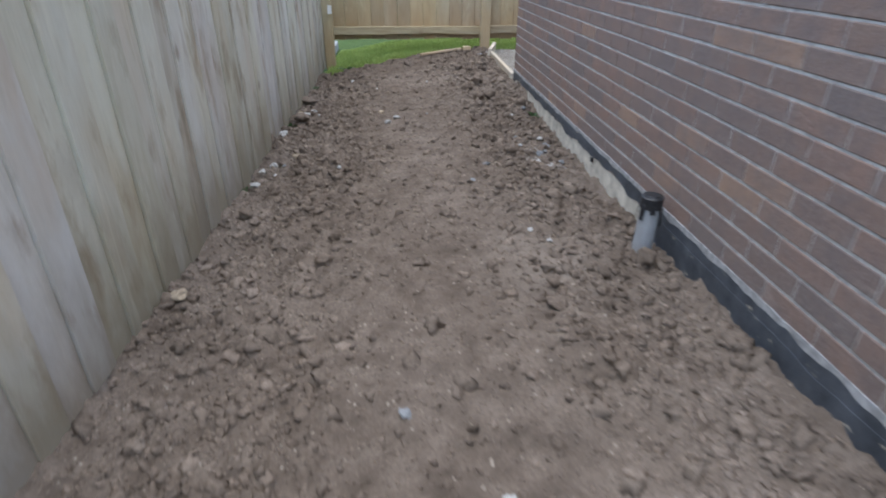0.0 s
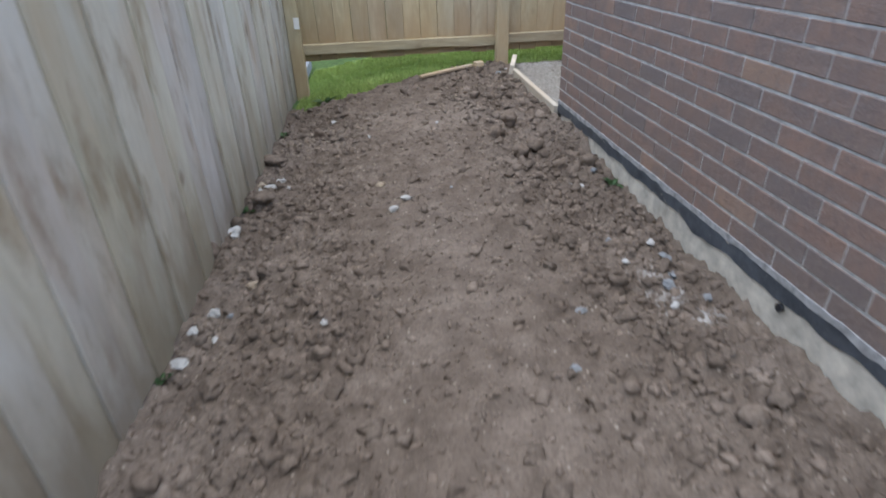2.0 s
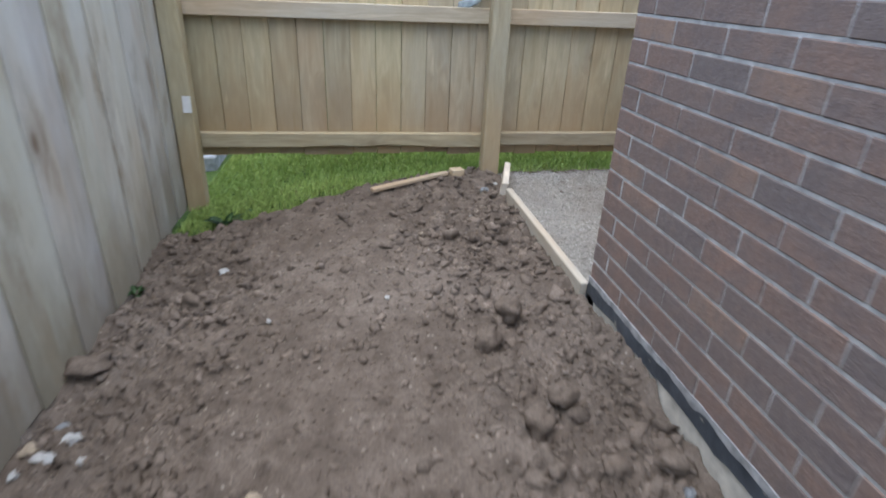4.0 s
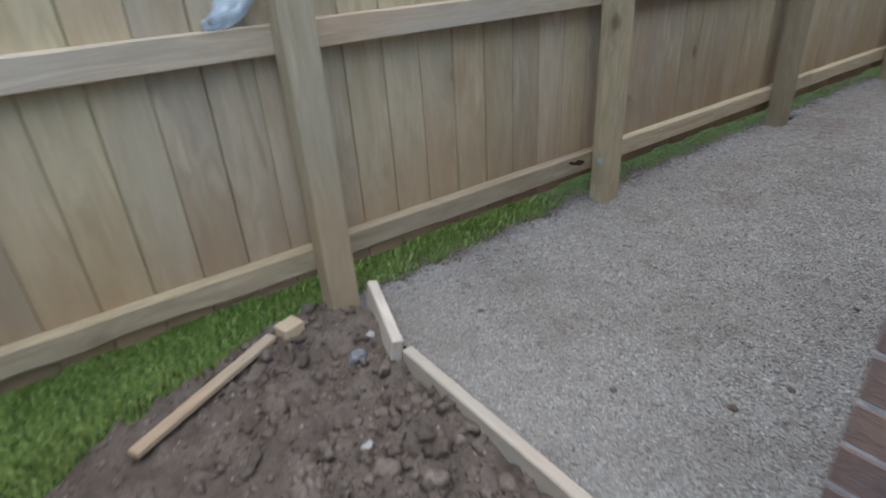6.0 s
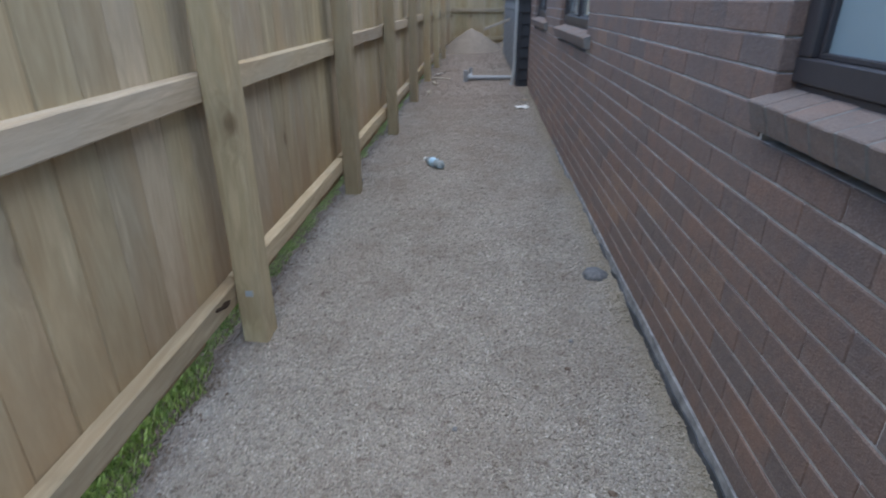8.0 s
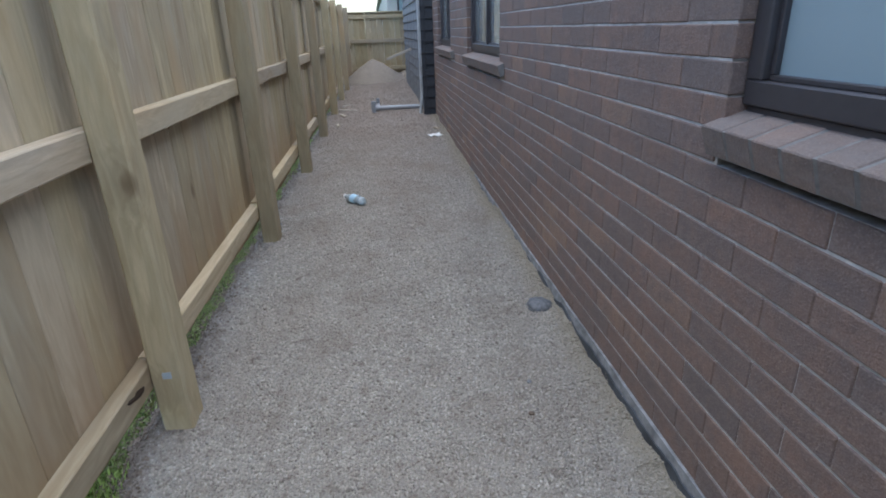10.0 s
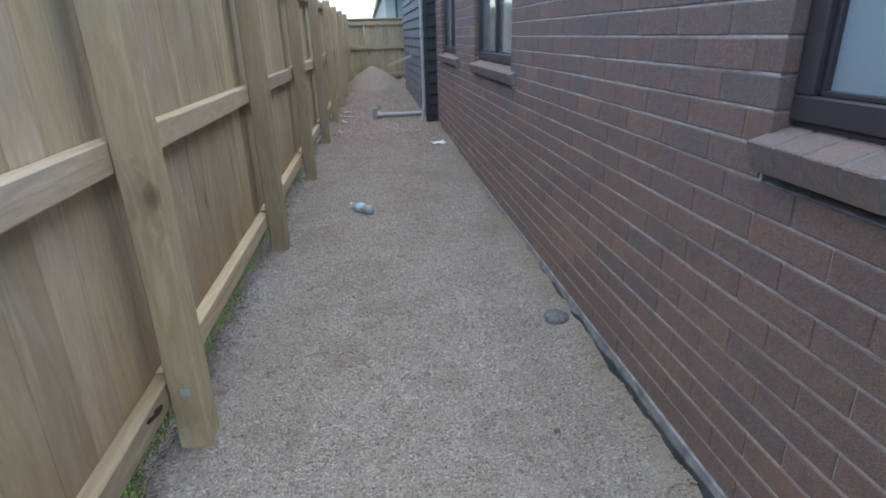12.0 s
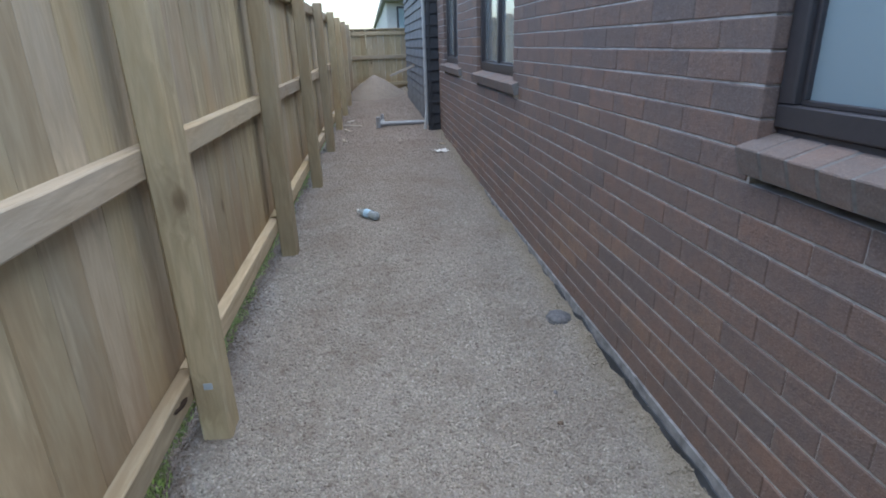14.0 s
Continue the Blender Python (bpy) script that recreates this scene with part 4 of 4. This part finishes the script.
# lumps that can be told apart: x, y, length, width, height, kind
LUMPS = (
    (-1.175, -1.125, 0.055, 0.038, 0.024, "white"), (-1.245, -1.24, 0.045, 0.036, 0.03, "white"),
    (-2.04, -1.87, 0.05, 0.05, 0.035, "white"), (-2.10, -1.10, 0.085, 0.07, 0.05, "white"), (-1.92, -1.66, 0.05, 0.04, 0.03, "tan"),
    (-0.92, -1.05, 0.022, 0.02, 0.012, "grey"), (-0.25, -1.235, 0.03, 0.028, 0.02, "white"), (-0.30, -1.20, 0.026, 0.02, 0.016, "white"),
    (-1.92, -0.43, 0.06, 0.05, 0.03, "white"), (-2.03, -0.46, 0.05, 0.045, 0.03, "tan"), (-1.98, -0.34, 0.06, 0.05, 0.03, "grey"), (-1.97, -0.5, 0.06, 0.04, 0.02, "white"),
    (-1.93, 1.30, 0.10, 0.08, 0.045, "tan"), (-0.12, -1.05, 0.04, 0.035, 0.03, "grey"), (-0.16, -2.02, 0.05, 0.04, 0.03, "grey"), (-0.35, -2.05, 0.03, 0.03, 0.02, "white"),
    (-0.55, -3.30, 0.03, 0.025, 0.016, "white"), (-0.48, -3.42, 0.026, 0.022, 0.014, "white"), (-0.60, -4.02, 0.12, 0.09, 0.035, "soil"), (-0.14, -3.72, 0.09, 0.10, 0.08, "soil"),
    (-2.0, -0.02, 0.22, 0.16, 0.06, "soil"), (-1.98, -0.75, 0.15, 0.14, 0.08, "soil"), (-1.70, 0.35, 0.16, 0.12, 0.07, "soil"), (-0.45, -0.75, 0.13, 0.11, 0.09, "soil"),
    (-0.33, -0.62, 0.14, 0.11, 0.08, "soil"), (-0.50, -0.25, 0.13, 0.13, 0.09, "soil"), (-0.38, -0.10, 0.16, 0.12, 0.10, "soil"), (-0.12, -0.95, 0.13, 0.10, 0.07, "soil"),
    (-2.15, -1.35, 0.12, 0.11, 0.07, "soil"), (-1.95, -2.35, 0.11, 0.10, 0.06, "soil"), (-2.05, -2.75, 0.10, 0.09, 0.05, "soil"), (-1.55, -3.4, 0.12, 0.10, 0.05, "soil"),
    (-2.18, -3.55, 0.08, 0.07, 0.035, "tan"), (-1.2, -4.55, 0.04, 0.035, 0.02, "grey"), (-0.95, -4.9, 0.035, 0.03, 0.02, "white"), (-1.62, 0.62, 0.05, 0.04, 0.03, "white"),
    (-2.10, -1.98, 0.04, 0.035, 0.025, "white"), (-2.00, -2.05, 0.05, 0.03, 0.02, "white"), (-2.12, -2.14, 0.07, 0.05, 0.02, "white"), (-1.96, -1.92, 0.03, 0.03, 0.02, "grey"),
    (-2.02, -0.58, 0.03, 0.03, 0.02, "white"), (-1.86, -0.52, 0.03, 0.025, 0.02, "white"), (-2.06, -1.22, 0.04, 0.03, 0.02, "white"), (-2.16, -1.02, 0.05, 0.04, 0.03, "tan"),
    (-0.20, -2.16, 0.04, 0.035, 0.025, "grey"), (-0.26, -2.25, 0.045, 0.04, 0.03, "grey"), (-0.13, -2.30, 0.04, 0.035, 0.025, "grey"), (-0.30, -2.38, 0.03, 0.03, 0.02, "white"),
    (-0.18, -1.92, 0.035, 0.03, 0.025, "white"), (-0.34, -1.85, 0.03, 0.025, 0.02, "grey"), (-0.62, -2.3, 0.04, 0.03, 0.02, "grey"), (-0.75, -2.62, 0.03, 0.03, 0.018, "grey"),
    (-0.85, 0.15, 0.03, 0.025, 0.018, "white"), (-1.35, 0.10, 0.035, 0.03, 0.02, "white"), (-0.62, 0.75, 0.03, 0.03, 0.02, "tan"), (-1.3, -0.85, 0.05, 0.04, 0.03, "tan"),
    (-1.57, -2.1, 0.03, 0.03, 0.02, "white"), (-0.30, 0.95, 0.04, 0.03, 0.025, "white"), (-0.14, 1.28, 0.06, 0.05, 0.035, "grey"), (-0.06, 1.33, 0.03, 0.03, 0.02, "white"),
)
KIND = {"white": (CHALK, "plaster_lump", "whitish lump of plaster lying on the earth", "rubble"), "tan": (TAN, "stone", "tan stone half sunk in the earth", "stone"),
        "grey": (BLUE_GREY, "stone", "blue-grey stone on the earth", "stone"), "soil": (CLODS, "soil_clod", "large brown clod of earth", "soil")}
for i, (x, y, a, b, c, k) in enumerate(LUMPS):
    x, y = x * 0.957, y * (0.912 if y < 0 else 0.965)
    mat, name, label, cat = KIND[k]
    if k == "soil":
        a, b, c = a * 0.68, b * 0.72, c * 1.05
    ob = link(name, lump((a, b, c), 0.45 if k == "soil" else 0.5, i + 1, 3 if k == "soil" else 2), mat, None, label, k == "soil")
    ob.matrix_basis = pose(x, y, soil_height(x, y) - c * 0.22, 0, 0, i * 47)
    tagged(ob, label, cat)


def weed(x, y, n, size, label):
    w = tagged(empty("weed", pose(x, y, soil_height(x, y) - 0.004)), label, "weed")
    for k in range(n):
        bm = bmesh.new()
        prev = None
        L = size * random.uniform(0.7, 1.2)
        for i in range(6):
            u = i / 5
            wd = L * 0.28 * math.sin(math.pi * min(1, 0.08 + u * 0.95))
            z = L * (0.55 * u - 0.45 * u * u)
            cur = [bm.verts.new((L * u, -wd, z + 0.15 * wd)), bm.verts.new((L * u, 0, z)), bm.verts.new((L * u, wd, z + 0.15 * wd))]
            if prev:
                for q in range(2):
                    bm.faces.new((prev[q], cur[q], cur[q + 1], prev[q + 1]))
            prev = cur
        bmesh.ops.solidify(bm, geom=bm.faces[:], thickness=0.0012)
        bmesh.ops.transform(bm, matrix=pose(0, 0, 0.004, 0, random.uniform(-35, -5), k * 360 / n + random.uniform(-20, 20)), verts=bm.verts)
        part("leaf", bm, LEAF, w, "", True)


weed(-1.918, 0.525, 6, 0.07, "small green weed at the foot of the fence")
weed(-1.994, -0.720, 5, 0.06, "small green weed on the earth by the fence")
weed(-2.070, -2.025, 4, 0.05, "small green weed at the foot of the fence")
weed(-0.066, -1.098, 7, 0.07, "small green weed against the slab edge")
weed(-1.625, 1.184, 14, 0.12, "leafy dark green weed beside the corner post")
weed(-1.493, 1.232, 12, 0.11, "leafy dark green weed beside the corner post")

# ---- things on the gravel ----
bottle = tagged(empty("plastic_bottle", pose(3.77, 0.99, gravel_height(3.77, 0.99) + 0.004, 0, 0, 37)), "crumpled clear plastic water bottle lying on the gravel", "bottle")
bm = bmesh.new()
prof = ((0.0, 0.012), (0.004, 0.030), (0.03, 0.032), (0.05, 0.027), (0.07, 0.033), (0.10, 0.028), (0.13, 0.033), (0.16, 0.031), (0.185, 0.018), (0.20, 0.0125), (0.215, 0.0125))
add_tube(bm, [(u - 0.11, 0, 0.031) for u, _ in prof], [r for _, r in prof], 18)
for v in bm.verts:
    v.co += Vector((noise.noise(v.co * 35), noise.noise(v.co * 35 + Vector((5, 0, 0))), 0.6 * noise.noise(v.co * 35 + Vector((0, 9, 0))))) * 0.006
part("body", bm, PLASTIC, bottle, "dented clear plastic", True)
part("label", tube([(-0.045, 0, 0.031), (0.02, 0, 0.031)], 0.0337, 18, False), plain("bottle_label", (0.42, 0.62, 0.78), 0.4), bottle, "pale blue wrapper")
part("cap", tube([(0.103, 0, 0.031), (0.121, 0, 0.031)], 0.0155, 18), PAPER, bottle, "white screw cap")

capob = tagged(empty("gully_cover", pose(2.03, 0.088, gravel_height(2.03, 0.088) - 0.006, 3, -2)), "grey domed plastic drain cap set in the gravel", "drain")
dome = tube([(0, 0, 0), (0, 0, 0.016), (0, 0, 0.028), (0, 0, 0.035), (0, 0, 0.038), (0, 0, 0.038)], [0.060, 0.059, 0.052, 0.036, 0.016, 0.002], 36)
for v in dome.verts:
    v.co += Vector((noise.noise(v.co * 45), noise.noise(v.co * 45 + Vector((7, 0, 0))), noise.noise(v.co * 38 + Vector((0, 4, 0))))) * 0.007
part("dome", dome, plain("cap_plastic", (0.125, 0.132, 0.145), 0.6, 0, 0.4, 0.35, 60.0), capob, "creased dark grey plastic", True)
part("rim", tube([(0, 0, 0), (0, 0, 0.010)], 0.064, 28), plain("rim_plastic", (0.11, 0.12, 0.13), 0.5), capob)


def sheet_scrap(name, x, y, w, l, mat, label, cat, seed):
    bm = bmesh.new()
    bmesh.ops.create_grid(bm, x_segments=9, y_segments=9, size=0.5)
    for v in bm.verts:
        q = v.co * 3 + Vector((seed, seed, 0))
        v.co = Vector((v.co.x * w + 0.012 * noise.noise(q * 2), v.co.y * l + 0.012 * noise.noise(q * 2.2), 0.016 + 0.022 * noise.noise(q)))
    bmesh.ops.solidify(bm, geom=bm.faces[:], thickness=0.0015)
    ob = link(name, bm, mat, None, label, True)
    ob.matrix_basis = pose(x, y, gravel_height(x, y) + 0.004, 0, 0, seed * 40)
    return tagged(ob, label, cat)


sheet_scrap("paper_scrap", 6.02, 0.16, 0.17, 0.14, PAPER, "crumpled white paper lying on the gravel", "litter", 3)
sheet_scrap("paper_scrap", 6.45, 0.10, 0.10, 0.06, TAN, "brown scrap of card lying by the wall", "litter", 5)
for i, (x, y, l, r) in enumerate(((8.0, 1.28, 0.22, 20), (8.5, 1.22, 0.30, 65), (9.0, 1.27, 0.2, -30), (7.2, 1.30, 0.14, 10))):
    edging("timber_scrap", (-l / 2, -0.02, 0), (l / 2, 0.02, 0.022), pose(x, y, gravel_height(x, y) + 0.004, 0, 0, r), "short pine offcut lying beside the fence")
for i, (x, y, s) in enumerate(((1.46, 0.29, 0.034), (1.29, 0.325, 0.036), (0.36, 0.60, 0.035), (0.95, 0.72, 0.03), (0.74, 0.284, 0.04), (3.26, 1.46, 0.09), (3.36, 1.47, 0.07), (0.55, 0.35, 0.05), (0.33, 1.16, 0.03))):
    k = "soil" if i % 3 else "grey"
    s *= 0.62
    ob = link("soil_clod" if k == "soil" else "stone", lump((s, s * 0.85, s * 0.6), 0.35, i + 60), KIND[k][0], None, "")
    ob.matrix_basis = pose(x, y, gravel_height(x, y) - s * 0.08, 0, 0, i * 61)
    tagged(ob, "small dark clod of earth on the gravel" if k == "soil" else "blue-grey stone on the gravel", KIND[k][3])

drain = tagged(empty("drain_pipe", pose(-1.30, -0.055, 0.075)), "grey plastic drain pipe with a tee running out from the wall", "pipe")
part("pipe", tube([(9.40, 0.18, 0.10), (9.40, 0.86, 0.10)], 0.032), PVC, drain)
part("tee", tube([(9.40, 0.885, -0.02), (9.40, 0.885, 0.20)], 0.036), PVC, drain)
part("riser", tube([(9.75, 0.82, 0.0), (9.75, 0.82, 0.20)], 0.026), PVC, drain)
part("elbow", tube([(9.40, 0.86, 0.10), (9.40, 0.82, 0.10)], 0.038), PVC, drain)
part("branch", tube([(9.40, 0.83, 0.10), (9.75, 0.82, 0.10)], 0.028), PVC, drain)

heap = bmesh.new()
bmesh.ops.create_grid(heap, x_segments=60, y_segments=50, size=1.0)
for v in heap.verts:
    x, y = v.co.x * 1.5, v.co.y * 0.85
    r = math.hypot(x / 1.35, y / 0.80)
    z = 0.52 * max(0.0, 1.04 - math.sqrt(r * r + 0.004)) ** 1.0 + 0.03 * fbm(x, y, 4.0, 4, 3.0) * max(0.0, 1.05 - r) - 0.03 * (r > 0.98)
    v.co = Vector((x, y, z))
hp = link("mound", heap, plain("heap_gravel", (0.225, 0.195, 0.165), 0.95, 0, 0.15, 0.4, 40.0), None, "", True)
hp.matrix_basis = pose(13.75, 0.80, 0.08)
tagged(hp, "heap of pale gravel at the far end of the path", "heap")

stick = tagged(empty("timber_stake"), "pale pine stake jutting out from the boarded wall", "timber")
part("stake", box((0, -0.02, -0.02), (0.46, 0.02, 0.02), 0.003, pose(10.0, WING_Y + 0.012, 0.905, 0, 20, 92)), EDGE_PINE, stick)

wrap = bmesh.new()
bmesh.ops.create_icosphere(wrap, subdivisions=3, radius=0.5)
for v in wrap.verts:
    k = 1 + 0.5 * noise.noise(v.co * 4) + 0.3 * noise.noise(v.co * 11)
    v.co = Vector((v.co.x * 0.17 * k, v.co.y * 0.05 * k, (v.co.z + 0.40) * 0.065 * k))
wr = link("plastic_wrapper", wrap, PLASTIC, None, "", True)
wr.matrix_basis = pose(-0.185, FENCE_Y - 0.016, 1.030, 0, -26)
tagged(wr, "crumpled clear plastic wrapper resting on the fence rail", "wrapper")

# ---- beyond the fences ----
nb = tagged(empty("neighbour_house"), "pale rendered house with a brown-grey eave beyond the far fence", "house")
part("wall", box((18.6, -6.0, -0.35), (56.0, 0.27, 2.50)), SOFFIT, nb)
part("roof", box((18.0, -6.6, 2.50), (56.6, 0.40, 2.70), 0.02), plain("fascia", (0.30, 0.27, 0.25), 0.6), nb, "brown-grey fascia and eave")
for y in (-0.34, -2.2, -4.0):
    wdw = part("window", box((18.55, y, 1.0), (18.62, y + 0.30, 2.36), 0.01), FRAME, nb)
    part("pane", box((18.538, y + 0.06, 1.06), (18.548, y + 0.24, 2.30)), FROSTED, wdw)
pad = link("concrete_pad", box((-2.9, 2.2, -0.3), (-1.86, 2.9, -0.05), 0.01), FOOTING)
tagged(pad, "grey concrete pad beyond the fence", "concrete")

# ---- bricks, course by course ----
BW, BH = 0.245, COURSE
brick_long = mesh_of("brick", box((0, 0, 0), (BW - 0.010, 0.108, BH - 0.0078), 0.0033), BRICK)
brick_tight = mesh_of("brick", box((0, 0, 0), (BW - 0.010, 0.108, BH - 0.0054), 0.0030), BRICK)


def spans(k):
    """The free stretches of a course along the gravel side."""
    z0, z1 = FIRST + k * BH, FIRST + (k + 1) * BH
    cut = []
    for (a, b), (c, d) in zip(WINDOWS, SILLS):
        if z0 >= SILL_TOP - 0.01 and z1 <= HEAD + 0.01:
            cut.append((a, b))
        elif abs(z0 - (SILL_TOP - COURSE)) < 0.01:
            cut.append((c, d))
    out, x = [], (0.0 if k % 2 else 0.12)
    for a, b in cut:
        out.append((x, a))
        x = b
    out.append((x, END_X))
    return out


def lay(runs):
    """Bricks (start, length) in a course from its stretches, half bond."""
    for k in range(int((TOP - FIRST) / BH)):
        for a, b in runs(k):
            x = a
            first = BW if a < 0.15 else 0.206 if k % 2 else 0.095
            w = first
            while x < b - 0.01:
                e = min(x + w, b)
                if b - e < 0.06:
                    e = b
                yield k, x, e - x, (0 if x > a else 1, 0 if e < b else 1)
                x, w = e, BW


def wall_of_bricks(wall, runs, to_world, near, perp, brick):
    """The bricks the path passes nearest are single parts, the rest one joined part."""
    todo = []
    for k, x, w, ends in lay(runs):
        j = random.uniform(-0.0012, 0.0012)
        m = to_world(x + (0.0 if ends[0] else perp), FIRST + k * BH + 0.0039, j)
        length = w - (0.0 if ends[0] else perp) - (0.0 if ends[1] else perp)
        m = m @ Matrix.Rotation(random.uniform(-0.004, 0.004), 4, "Y") @ Matrix.Diagonal((length / (BW - 0.010), 1, 1, 1))
        todo.append((near(x + w / 2, FIRST + k * BH), m))
    todo.sort(key=lambda q: q[0])
    for _, m in todo[:300]:
        piece("brick", brick, wall, m)
    src = bmesh.new()
    src.from_mesh(brick)
    vs, fs = [v.co.copy() for v in src.verts], [[v.index for v in f.verts] for f in src.faces]
    src.free()
    verts, faces = [], []
    for _, m in todo[300:]:
        i = len(verts)
        verts += [m @ v for v in vs]
        faces += [[i + q for q in f] for f in fs]
    ob = numpy_mesh("brick_courses", verts, faces, BRICK_FAR)
    ob.parent = wall
    tagged(ob, "courses of dark red-brown bricks", kind="stuff")


# along the gravel: local x runs with world x, local y into the wall
wall_of_bricks(wall_north, spans, lambda u, z, j: pose(u, j, z) @ Matrix.Diagonal((1, -1, 1, 1)),
               lambda u, z: abs(u - 1.3) * 0.55 + abs(z - 0.75), 0.0005, brick_tight)
# along the earth: local x runs from the corner towards the start
wall_of_bricks(wall_west, lambda k: [(0.12 if k % 2 else 0.0, 7.55)], lambda u, z, j: pose(j, -u, z, 0, 0, -90),
               lambda u, z: abs(u - 1.9) * 0.35 + abs(z - 0.55), 0.0021, brick_long)
